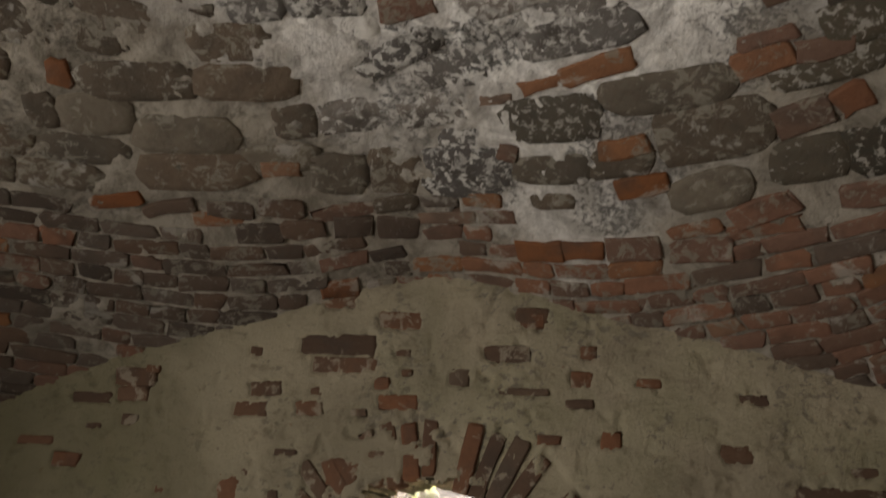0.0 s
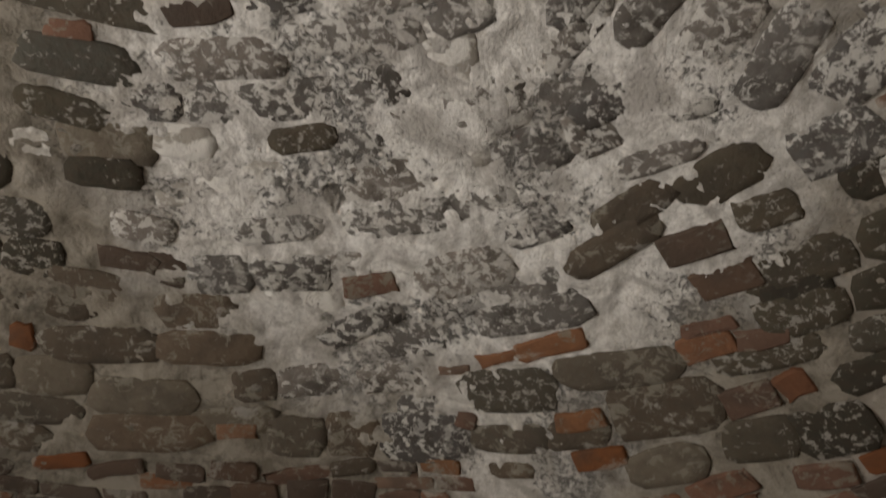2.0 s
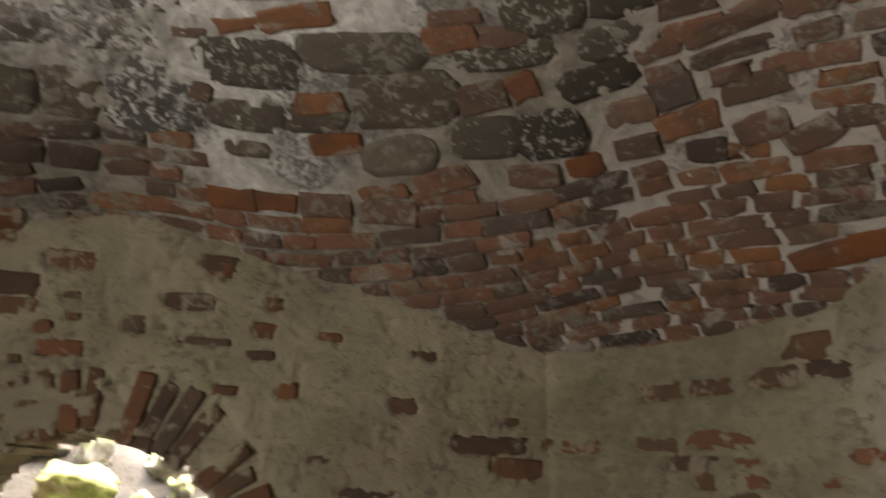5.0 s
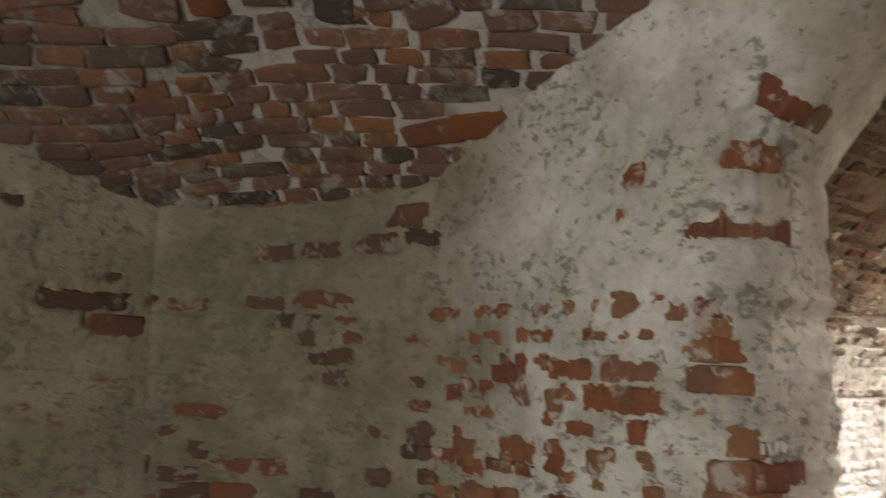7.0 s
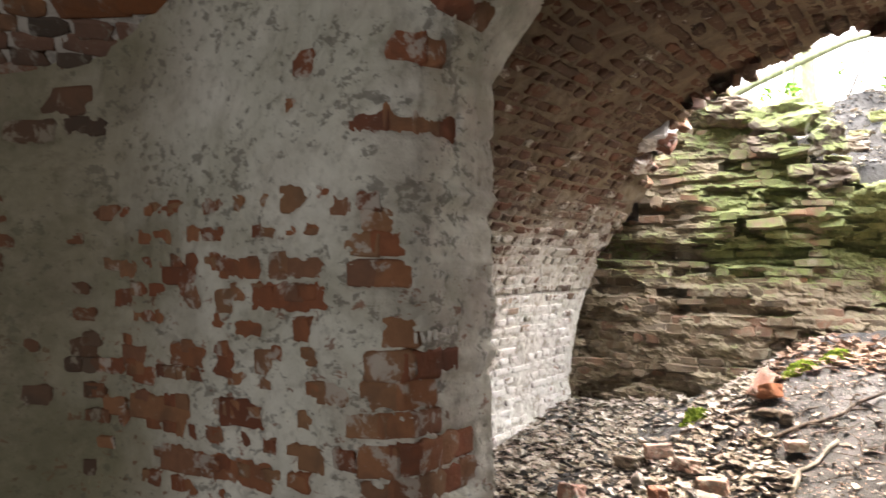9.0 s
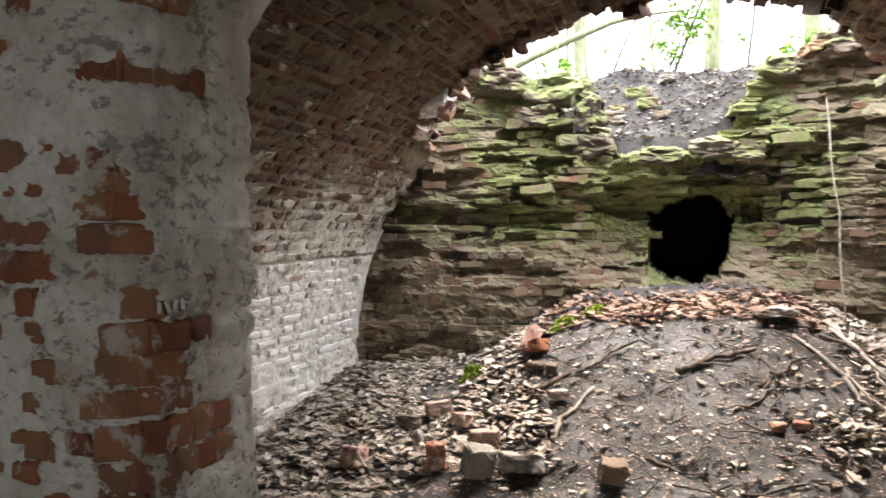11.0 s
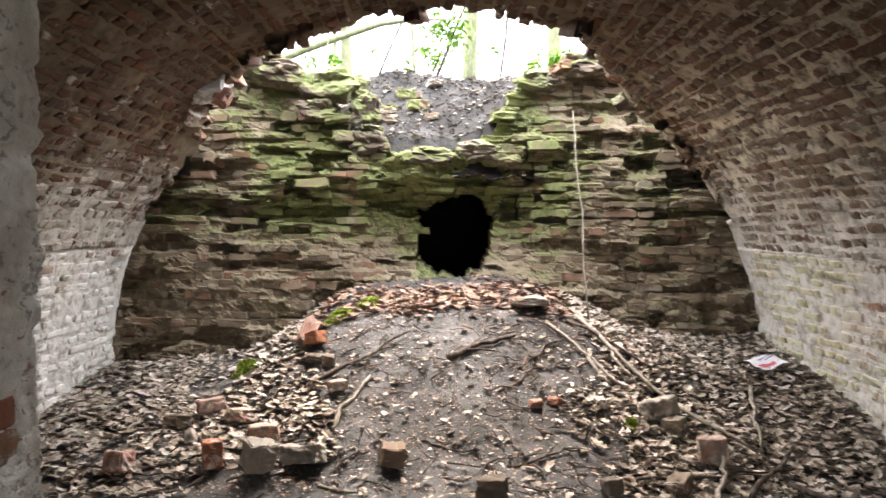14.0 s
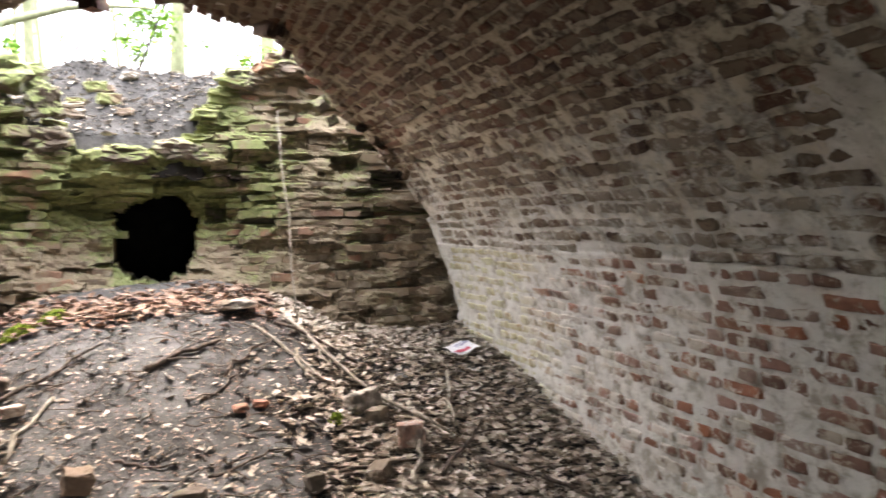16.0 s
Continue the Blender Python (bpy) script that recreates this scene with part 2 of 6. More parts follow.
M_DOME = brick_mat("dome_brick", SOOTY, (0.4, 0.37, 0.33), 0.12, soot=0.4, smear=(0.25, 0.225, 0.185))
# darker copy of the red brick for dim walls, their shade in its colour
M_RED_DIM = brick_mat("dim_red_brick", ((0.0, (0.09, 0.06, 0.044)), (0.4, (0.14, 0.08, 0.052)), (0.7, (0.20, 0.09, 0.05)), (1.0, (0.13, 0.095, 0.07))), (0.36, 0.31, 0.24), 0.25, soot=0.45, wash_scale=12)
M_DOME_RED = brick_mat("dome_red_brick", ((0.0, (0.14, 0.09, 0.068)), (0.4, (0.20, 0.112, 0.082)), (0.75, (0.245, 0.118, 0.075)), (0.92, (0.27, 0.125, 0.06)), (1.0, (0.22, 0.16, 0.13))), (0.45, 0.41, 0.36), 0.15, soot=0.45, smear=(0.3, 0.265, 0.215))
M_DOME_FLAKED = brick_mat("flaked_stone", ((0.0, (0.10, 0.096, 0.092)), (0.6, (0.19, 0.178, 0.166)), (1.0, (0.25, 0.22, 0.195))), (0.76, 0.73, 0.69), 0.42, soot=0.75, wash_scale=30, smear=(0.5, 0.475, 0.445))
M_DOME_LIMED = brick_mat("limed_stone", ((0.0, (0.4, 0.37, 0.33)), (1.0, (0.5, 0.47, 0.43))), (0.86, 0.83, 0.79), 0.66, soot=0.25, wash_scale=9)
M_DOME_ORANGE = brick_mat("dome_orange_brick", ((0.0, (0.19, 0.066, 0.032)), (0.5, (0.22, 0.086, 0.036)), (1.0, (0.19, 0.086, 0.05))), (0.4, 0.36, 0.31), 0.08, soot=0.55)
# dark and grey stones toned down for light falling off away from the crown
M_DOME_DARK = brick_mat("dome_dark_stone", ((0.0, (0.045, 0.043, 0.034)), (0.4, (0.075, 0.068, 0.05)), (0.8, (0.105, 0.09, 0.067)), (1.0, (0.085, 0.083, 0.07))), (0.46, 0.43, 0.39), 0.24, soot=0.45, wash_scale=40)
M_DOME_STONE = brick_mat("dome_stone", tuple((p, tuple(v * 0.8 for v in c)) for p, c in STONE), (0.48, 0.45, 0.41), 0.15, soot=0.4, wash_scale=11, smear=(0.33, 0.3, 0.25))
M_BARREL = brick_mat("barrel_brick", tuple((p, (c[0] * 0.84, c[1] * 0.67, c[2] * 0.55)) for p, c in BROWN), (0.70, 0.66, 0.57), 0.05, soot=0.35, wash_below=1.75, lift_by=0.18, smear=(0.22, 0.168, 0.112), south=0.10)
M_WASHED = brick_mat("washed_brick", ((0.0, (0.22, 0.15, 0.11)), (0.4, (0.30, 0.19, 0.14)), (0.75, (0.36, 0.27, 0.2)), (1.0, (0.3, 0.28, 0.22))), (0.90, 0.875, 0.82), 0.34, moss_amount=0.2, soot=0.35, wash_scale=9, wash_below=1.25, lift_by=0.15, smear=(0.6, 0.55, 0.46))
M_WASHED_S = brick_mat("washed_brick_south", ((0.0, (0.16, 0.095, 0.065)), (0.25, (0.30, 0.17, 0.125)), (0.45, (0.37, 0.235, 0.19)), (0.65, (0.34, 0.14, 0.075)), (0.8, (0.20, 0.13, 0.095)), (1.0, (0.40, 0.29, 0.235))), (0.84, 0.795, 0.68), 0.17, soot=0.3, wash_scale=8, wash_below=1.35, lift_by=0.11, smear=(0.56, 0.49, 0.38), algae=4.7, rubbed=3.0)
M_END = brick_mat("end_wall_brick", ((0.0, (0.085, 0.068, 0.045)), (0.3, (0.14, 0.108, 0.07)), (0.55, (0.185, 0.142, 0.092)), (0.75, (0.21, 0.158, 0.108)), (0.93, (0.21, 0.11, 0.07)), (1.0, (0.24, 0.20, 0.145))), (0.34, 0.30, 0.225), 0.2, moss_amount=0.58, soot=0.5, moss_above=1.38, smear=(0.24, 0.195, 0.135))
M_LOOSE = brick_mat("loose_brick", RED, (0.5, 0.45, 0.4), 0.1, soot=0.25)
M_RUBBLE = brick_mat("rubble_stone", STONE, (0.5, 0.46, 0.4), 0.3, moss_amount=0.1, soot=0.2)
M_MORTAR = lime_mat("old_mortar", (0.46, 0.41, 0.35), (0.31, 0.27, 0.22), (0.13, 0.11, 0.09), 4, 0.6)
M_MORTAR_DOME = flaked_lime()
M_MORTAR_END = lime_mat("end_mortar", (0.24, 0.195, 0.135), (0.16, 0.127, 0.086), (0.075, 0.058, 0.04), 5, 0.6, 0.2, moss=(0.6, 1.38))
M_MORTAR_VAULT = lime_mat("vault_mortar", (0.21, 0.163, 0.11), (0.135, 0.103, 0.07), (0.07, 0.054, 0.037), 4, 0.45, limed=1.55, south=(0.58, 0.50, 0.37))
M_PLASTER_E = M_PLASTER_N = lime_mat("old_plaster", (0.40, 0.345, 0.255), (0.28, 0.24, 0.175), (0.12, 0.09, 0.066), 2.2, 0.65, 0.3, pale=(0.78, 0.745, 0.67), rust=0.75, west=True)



def earth_mat(name, k):
    m = Mat(name, 0.85)
    tone = lambda *c: tuple(v * k for v in c)
    c = m.ramp(m.noise(3, 8, 0.65), (0.3, tone(0.049, 0.046, 0.043)), (0.5, tone(0.096, 0.091, 0.086)), (0.72, tone(0.18, 0.173, 0.168)))
    c = m.mix(m.step(m.noise(45, 4, 0.7), 0.55, 0.75, 0, 0.5), c, tone(0.23, 0.21, 0.20))
    c = m.mix(m.step(m.noise(14, 6, 0.7), 0.55, 0.7, 0, 0.6), c, tone(0.04, 0.033, 0.027))
    m.link(m.step(m.noise(1.8, 3), 0.4, 0.65, 0.55 if k > 0.5 else 0.9, 0.95), m.bsdf.inputs["Roughness"])
    m.bsdf.inputs["Specular IOR Level"].default_value = 0.2 if k > 0.5 else 0.0
    return m.done(c, m.calc("ADD", m.calc("MULTIPLY", m.noise(60, 6, 0.7), 0.5), m.noise(12, 5)), 1.0, 0.02)


def leaf_mat(name, *stops):
    m = Mat(name, 0.7)
    c = m.ramp(m.chance(), *stops)
    c = m.mix(m.step(m.noise(60, 3), 0.45, 0.7, 0, 0.5), c, m.mix(0.5, c, (0.06, 0.04, 0.03)))
    return m.done(c, m.noise(90, 3), 0.4, 0.004)


def wood_mat(name, light, dark):
    m = Mat(name, 0.85)
    c = m.mix(m.step(m.noise(9, 6, 0.7, m.shifted(scale=(3, 3, 1))), 0.4, 0.65), dark, light)
    return m.done(c, m.noise(60, 5, 0.7), 0.6, 0.006)


def moss_mat():
    m = Mat("moss", 0.95)
    c = m.ramp(m.noise(50, 4), (0.3, (0.07, 0.10, 0.015)), (0.5, (0.17, 0.24, 0.03)), (0.7, (0.36, 0.43, 0.08)))
    return m.done(c, m.noise(150, 4, 0.7), 1.0, 0.01)


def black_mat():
    m = Mat("hole_black", 1.0)
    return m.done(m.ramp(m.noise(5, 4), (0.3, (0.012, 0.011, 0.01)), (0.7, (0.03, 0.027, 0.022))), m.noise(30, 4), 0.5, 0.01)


M_EARTH = earth_mat("damp_earth", 0.72)
M_SOIL = earth_mat("forest_soil", 0.45)
M_LEAF = leaf_mat("dead_leaf", (0.0, (0.15, 0.118, 0.09)), (0.25, (0.27, 0.222, 0.172)), (0.55, (0.355, 0.30, 0.242)), (0.85, (0.435, 0.38, 0.318)), (1.0, (0.52, 0.47, 0.41)))
M_LEAF_WARM = leaf_mat("tan_leaf", (0.0, (0.18, 0.11, 0.075)), (0.4, (0.28, 0.185, 0.135)), (0.8, (0.34, 0.24, 0.18)), (1.0, (0.41, 0.315, 0.25)))
M_GREEN = leaf_mat("green_leaf", (0.0, (0.10, 0.20, 0.025)), (0.5, (0.18, 0.32, 0.045)), (1.0, (0.27, 0.42, 0.07)))
M_BARK = wood_mat("bark", (0.28, 0.285, 0.17), (0.18, 0.185, 0.10))
M_TWIG = wood_mat("dead_twig", (0.13, 0.10, 0.08), (0.05, 0.04, 0.033))
M_POLE = wood_mat("peeled_pole", (0.34, 0.30, 0.25), (0.19, 0.165, 0.13))
M_MOSS = moss_mat()
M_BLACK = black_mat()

# ---- mesh helpers ----
rng = random.Random(7)


def fbm(x, y, z=0.0, octaves=4):
    return noise.fractal(Vector((x, y, z)), 1.0, 2.1, octaves)


def mesh_ob(name, verts, faces, mats, parent=None, slots=None, smooth=False, label=""):
    me = bpy.data.meshes.new(name)
    me.from_pydata(verts, [], faces)
    for m in mats if isinstance(mats, (list, tuple)) else [mats]:
        me.materials.append(m)
    if slots is not None:
        me.polygons.foreach_set("material_index", slots)
    if smooth:
        me.polygons.foreach_set("use_smooth", [True] * len(me.polygons))
    me.update()
    ob = new(name, me)
    if parent:
        ob.parent = parent
    if label:
        tagged(ob, label)
    return ob


def part(name, bm, material, parent, label=""):
    me = bpy.data.meshes.new(name)
    bm.to_mesh(me)
    bm.free()
    me.materials.append(material)
    ob = new(name, me)
    ob.parent = parent
    return tagged(ob, label) if label else ob


class Pile:
    """Verts and faces gathered for one mesh, with a material slot a face."""

    def __init__(self):
        self.v, self.f, self.s = [], [], []

    def add(self, verts, faces, slot=0):
        k = len(self.v)
        self.v += verts
        self.f += [tuple(i + k for i in q) for q in faces]
        self.s += [slot] * len(faces)

    def ob(self, name, mats, parent=None, smooth=False, label=""):
        return mesh_ob(name, self.v, self.f, mats, parent, self.s, smooth, label)


def ring_faces(n, rings):
    """Faces of stacked rings of n points, the last one closed."""
    out = [tuple((rings - 1) * n + k for k in range(n))]
    for r in range(rings - 1):
        out += [(r * n + k, r * n + (k + 1) % n, (r + 1) * n + (k + 1) % n, (r + 1) * n + k) for k in range(n)]
    return out


BRICK_FACES = ring_faces(10, 4)


def brick_verts(l, h, d, wear=0.006, edge=0.008):
    """A worn brick: an uneven front at z 0 with rounded corners, a chipped bevel round it, its body behind."""
    j = lambda a: rng.uniform(-a, a)
    cut = min(0.22 * h, 0.003 + wear * rng.uniform(0.1, 1.0))
    if wear > 0.017:
        cut = h * rng.uniform(0.2, 0.42)
    a, b = l / 2, h / 2
    plan = []
    for x, y in ((-a + cut, -b), (j(0.2 * l), -b), (a - cut, -b), (a, -b + cut), (a, b - cut), (a - cut, b), (j(0.2 * l), b), (-a + cut, b), (-a, b - cut), (-a, -b + cut)):
        plan.append((x + j(wear), y + j(wear * 0.7)))
    out = [Vector((x, y, -d)) for x, y in plan]
    out += [Vector((x, y, -edge - rng.uniform(0, wear))) for x, y in plan]
    k = 1 - edge / h * rng.uniform(0.8, 1.4)
    tilt = (j(0.03), j(0.06))
    face = [Vector((x - math.copysign(edge * 0.9, x) * (abs(x) > 0.2 * l), y * k, j(wear * 0.35) + x * tilt[0] + y * tilt[1])) for x, y in plan]
    out += face
    out += [Vector((p.x * 0.94, p.y * 0.85, p.z * 0.8 + 0.0012)) for p in face]
    return out


def axes(o, u, n):
    """A frame at o with its x along u and its z along n."""
    n = Vector(n).normalized()
    u = Vector(u)
    u = (u - n * u.dot(n)).normalized()
    v = n.cross(u)
    m = Matrix((u, v, n)).transposed().to_4x4()
    m.translation = o
    return m


def lay(pile, m, l, h, d=0.1, wear=0.006, slot=0, edge=0.008):
    pile.add([m @ p for p in brick_verts(l, h, d, wear, edge)], BRICK_FACES, slot)


BRICK_SHAPES = {}


def single_brick(parent, m, l, h, material, wear=0.006, d=0.1, name="brick", edge=0.008, smooth=True):
    """A brick as an object of its own, on one of a few shared meshes."""
    size = min((0.12, 0.18, 0.25), key=lambda s: abs(s - l))
    key = (size, rng.randrange(6 if smooth else 14), material.name)
    if key not in BRICK_SHAPES:
        me = bpy.data.meshes.new("brick")
        me.from_pydata(brick_verts(size, 0.065, 0.1, wear, edge), [], BRICK_FACES)
        me.materials.append(material)
        me.polygons.foreach_set("use_smooth", [smooth] * len(me.polygons))
        BRICK_SHAPES[key] = me
    ob = new(name, BRICK_SHAPES[key])
    ob.parent = parent
    ob.matrix_local = m @ Matrix.Diagonal((l / size, h / 0.065, 1, 1))
    return ob


def sheet(P, keep=None, back=None):
    """A grid of points P[i][j] as quads, where keep[i][j]; with back, a slab with rims."""
    ni, nj = P.shape[:2]
    if keep is None:
        keep = np.ones((ni - 1, nj - 1), bool)
    verts = [tuple(p) for p in P.reshape(-1, 3)]
    idx = np.arange(ni * nj).reshape(ni, nj)
    a, b, c, d = idx[:-1, :-1][keep], idx[1:, :-1][keep], idx[1:, 1:][keep], idx[:-1, 1:][keep]
    faces = list(zip(a.tolist(), b.tolist(), c.tolist(), d.tolist()))
    if back is not None:
        k = ni * nj
        verts += [tuple(p) for p in back.reshape(-1, 3)]
        faces += [(d0 + k, c0 + k, b0 + k, a0 + k) for a0, b0, c0, d0 in faces]
        pad = np.zeros((ni + 1, nj + 1), bool)
        pad[1:-1, 1:-1] = keep
        for i, j in zip(*np.nonzero(keep)):
            for di, dj, p, q in ((-1, 0, (i, j), (i, j + 1)), (1, 0, (i + 1, j), (i + 1, j + 1)), (0, -1, (i, j), (i + 1, j)), (0, 1, (i, j + 1), (i + 1, j + 1))):
                if not pad[i + 1 + di, j + 1 + dj]:
                    p0, q0 = int(idx[p]), int(idx[q])
                    faces.append((p0, q0, q0 + k, p0 + k))
    return verts, faces


def spaced(*stops):
    """Grid lines from stops of (place, step)."""
    out = []
    for (a, step), (b, _) in zip(stops, stops[1:]):
        n = max(1, round((b - a) / step))
        out += [a + (b - a) * i / n for i in range(n)]
    return out + [stops[-1][0]]


def tube(pts, radii, sides=8):
    """A bent, tapering rod along pts."""
    verts, faces = [], []
    up = Vector((0.31, 0.17, 0.93))
    for i, p in enumerate(pts):
        p = Vector(p)
        way = (Vector(pts[min(i + 1, len(pts) - 1)]) - Vector(pts[max(i - 1, 0)])).normalized()
        a = way.cross(up if abs(way.dot(up)) < 0.95 else Vector((1, 0, 0))).normalized()
        b = way.cross(a)
        for k in range(sides):
            t = 2 * math.pi * k / sides
            verts.append(p + (a * math.cos(t) + b * math.sin(t)) * radii[i])
    for i in range(len(pts) - 1):
        for k in range(sides):
            k2 = (k + 1) % sides
            faces.append((i * sides + k, i * sides + k2, (i + 1) * sides + k2, (i + 1) * sides + k))
    n = len(verts)
    faces.append(tuple(range(sides))[::-1])
    faces.append(tuple(range(n - sides, n)))
    return verts, faces

# ---- the plan ----
NORTH, EAST, SOUTH, WEST = 2.75, 1.87, -2.55, -2.95  # inner faces of the dark chamber
END = 6.45  # face of the far wall of the open chamber
BY, BZ, BA, BB = 0.05, 0.5, 2.55, 2.25  # the barrel: its middle, springing, half width, rise


def barrel_table():
    pts = [(BY - BA, z) for z in np.linspace(-0.15, BZ, 12)[:-1]]
    pts += [(BY - BA * math.cos(a), BZ + BB * math.sin(a)) for a in np.linspace(0, math.pi, 240)]
    pts += [(BY + BA, z) for z in np.linspace(BZ, -0.15, 12)[1:]]
    pts = np.array(pts)
    s = np.concatenate([[0], np.cumsum(np.hypot(*np.diff(pts, axis=0).T))])
    return s, pts


BS, BP = barrel_table()


def barrel(s):
    """Place and inward normal in the barrel's section at arc length s from the south floor."""
    y, z = np.interp(s, BS, BP[:, 0]), np.interp(s, BS, BP[:, 1])
    y2, z2 = np.interp(s + 0.01, BS, BP[:, 0]), np.interp(s + 0.01, BS, BP[:, 1])
    y1, z1 = np.interp(s - 0.01, BS, BP[:, 0]), np.interp(s - 0.01, BS, BP[:, 1])
    t = Vector((0, y2 - y1, z2 - z1)).normalized()
    return y, z, Vector((0, t.z, -t.y))


def barrel_end(y, z):
    """Where the broken vault stops."""
    x = np.interp(y, (-2.5, -1.65, -1.3, -1.1, -0.85, -0.5, 0.0, 0.4, 0.8, 1.1, 1.45, 1.85, 2.1), (6.45, 6.4, 6.0, 5.65, 5.25, 5.15, 5.12, 5.2, 5.3, 5.35, 5.65, 6.25, 6.45))
    return float(x) if z < 1.75 else min(6.45, float(x) + 0.14 * fbm(y * 4, z * 4, 3.0))


def dome_z(x, y):
    """The shallow sail vault of the dark chamber."""
    lift = 0.13 * math.exp(-((x + 0.5) / 0.5) ** 2) * min(1.0, max(0.0, (y - 1.6) / 1.15)) + 0.07 * min(1.0, max(0.0, (x - 0.9) / 0.4))
    return lift - 0.43 + math.sqrt(max(0.5, 12.96 - max(0.0, y - 0.45) ** 2)) - (4.2 - math.sqrt(max(1.0, 17.64 - (x + 0.5) ** 2)))


def dome_point(x, y):
    e = 0.01
    n = Vector((-(dome_z(x + e, y) - dome_z(x - e, y)) / (2 * e), -(dome_z(x, y + e) - dome_z(x, y - e)) / (2 * e), 1)).normalized()
    return Vector((x, y, dome_z(x, y))), -n


def chamfer(y):
    """The east wall's face bends away into the north corner."""
    return EAST if y < 1.95 else EAST - 0.75 + 0.75 * max(0.0, 1 - ((y - 1.95) / 0.8) ** 1.5) ** (2 / 3)


def floor_z(x, y):
    """Trodden earth, with a mound of fallen soil against the far wall."""
    base = np.interp(x, (-4, 3.2, 4.2, 5.2, 6.5), (-0.05, -0.03, 0.05, 0.18, 0.36))
    base += np.interp(-y, (-1, 0.8, 2.4), (0, 0.1, 0.24)) * np.interp(x, (3.2, 5.5), (0, 1))
    along = np.interp(x, (3.7, 4.4, 5.0, 5.7, 6.3, 6.9), (0, 0.10, 0.30, 0.585, 0.63, 0.63))
    mid = 0.0
    half = np.interp(x, (4.0, 5.5, 6.5), (0.95, 1.25, 1.15))
    side = 1 / (1 + (abs(y - mid) / half) ** 5)
    return float(base + along * side + 0.025 * fbm(x * 2.2, y * 2.2, 1.0) + 0.016 * fbm(x * 6, y * 6, 1.5) + 0.010 * fbm(x * 14, y * 14, 2.0))


# ---- floor of both chambers ----
gx, gy = spaced((-3.2, 0.2), (2.0, 0.035), (6.75, 0)), spaced((-3.2, 0.06), (3.2, 0))
verts, faces = sheet(np.array([[(x, y, floor_z(x, y)) for y in gy] for x in gx]))
tagged(mesh_ob("floor", verts, faces, M_EARTH, smooth=True), "dark damp earth floor with a mound of fallen soil", "floor", kind="structure")

# ---- barrel vault of the open chamber ----
COURSE = 0.077
rows = int(BS[-1] / COURSE)
vault, wall_bricks = Pile(), {"S": [], "N": []}
for r in range(rows):
    s = (r + 0.5) * COURSE
    y, z, n = barrel(s)
    fat = rng.uniform(0.013, 0.024)
    x = (2.3 if y > 0.35 else EAST + 0.02) - rng.uniform(0, 0.2 if y > 0.35 else 0.02)
    header = r % 2 == 0
    while x < END:
        l = rng.choice((0.115, 0.12, 0.125)) if header or rng.random() < 0.12 else rng.choice((0.235, 0.245, 0.25, 0.18))
        xm = x + l / 2
        x += l + rng.uniform(0.010, 0.018)
        if xm + l / 2 > barrel_end(y, z) + rng.uniform(-0.12, 0.06) * (z > 1.5) or rng.random() < 0.012:
            continue
        yb, zb, n = barrel(s + 0.016 * fbm(xm * 0.9, r * 0.13, 21) + rng.uniform(-0.003, 0.003))
        proud = rng.uniform(-0.007, 0.007) + (rng.random() < 0.08) * rng.uniform(-0.05, -0.01)
        if xm > barrel_end(y, z) - 0.3 and z > 1.7:
            proud += rng.uniform(-0.03, 0.03)
        m = axes(Vector((xm, yb, zb)) + n * (proud + 0.02 * fbm(xm * 1.5, y * 1.5, z * 1.5)), (1, rng.uniform(-0.02, 0.02), rng.uniform(-0.02, 0.02)), n)
        h = COURSE - fat - rng.uniform(0.0, 0.006)
        if z > 1.3:
            lay(vault, m, l, h, 0.12, 0.014, edge=0.006)
        elif rng.random() > 0.05:
            wall_bricks["S" if y < 0 else "N"].append((m @ pose(0, 0, rng.uniform(-0.006, 0.006), rng.uniform(-4, 4), rng.uniform(-2, 2)), l, h * rng.uniform(0.86, 1.0)))

# torn bricks in the thickness of the vault, where it broke off
for r in range(rows):
    y, z, n = barrel((r + 0.5) * COURSE)
    if z > 1.5:
        for layer in (0.02, 0.1, 0.17, 0.24):
            if rng.random() < 0.6:
                continue
            x = barrel_end(y, z) + rng.uniform(-0.22, -0.06) - 0.2 * layer
            m = axes(Vector((x, y, z)) - n * (layer + rng.uniform(-0.02, 0.02)), (rng.uniform(-0.3, 0.3), n.z, -n.y), (1, rng.uniform(-0.4, 0.4), rng.uniform(-0.5, 0.3)))
            lay(vault, m, rng.uniform(0.05, 0.09), rng.uniform(0.06, 0.13), 0.2, 0.016)

sx = spaced((EAST, 0.018), (END, 0))
ss = list(np.arange(0, BS[-1] + 0.02, 0.018))
front, backs, keep = [], [], np.ones((len(sx) - 1, len(ss) - 1), bool)
section = [barrel(min(max(s, 0.011), BS[-1] - 0.011)) for s in ss]
for i, x in enumerate(sx):
    f, b = [], []
    for j, (y, z, n) in enumerate(section):
        p = Vector((x, y, z))
        f.append(p + n * (-0.006 + 0.02 * fbm(x * 1.5, y * 1.5, z * 1.5) + 0.009 * fbm(x * 7, y * 7, z * 7) + 0.010 * fbm(x * 26, y * 26, z * 26)))
        b.append(p - n * 0.27)
        if i < len(sx) - 1 and j < len(ss) - 1:
            keep[i, j] = x + (0.1 + 0.08 * fbm(y * 6, z * 6, 31) if z > 1.5 else -0.02) < barrel_end(y, z) and z > 1.3 and (x > 2.2 or y < 0.35)
    front.append(f)
    backs.append(b)
front, backs = np.array(front), np.array(backs)
v, f = sheet(front, keep, backs)
vault.add(v, f, 1)
tagged(vault.ob("ceiling", [M_BARREL, M_MORTAR_VAULT], smooth=True), "sooty brick barrel vault with a broken ragged end", "vault", kind="structure")

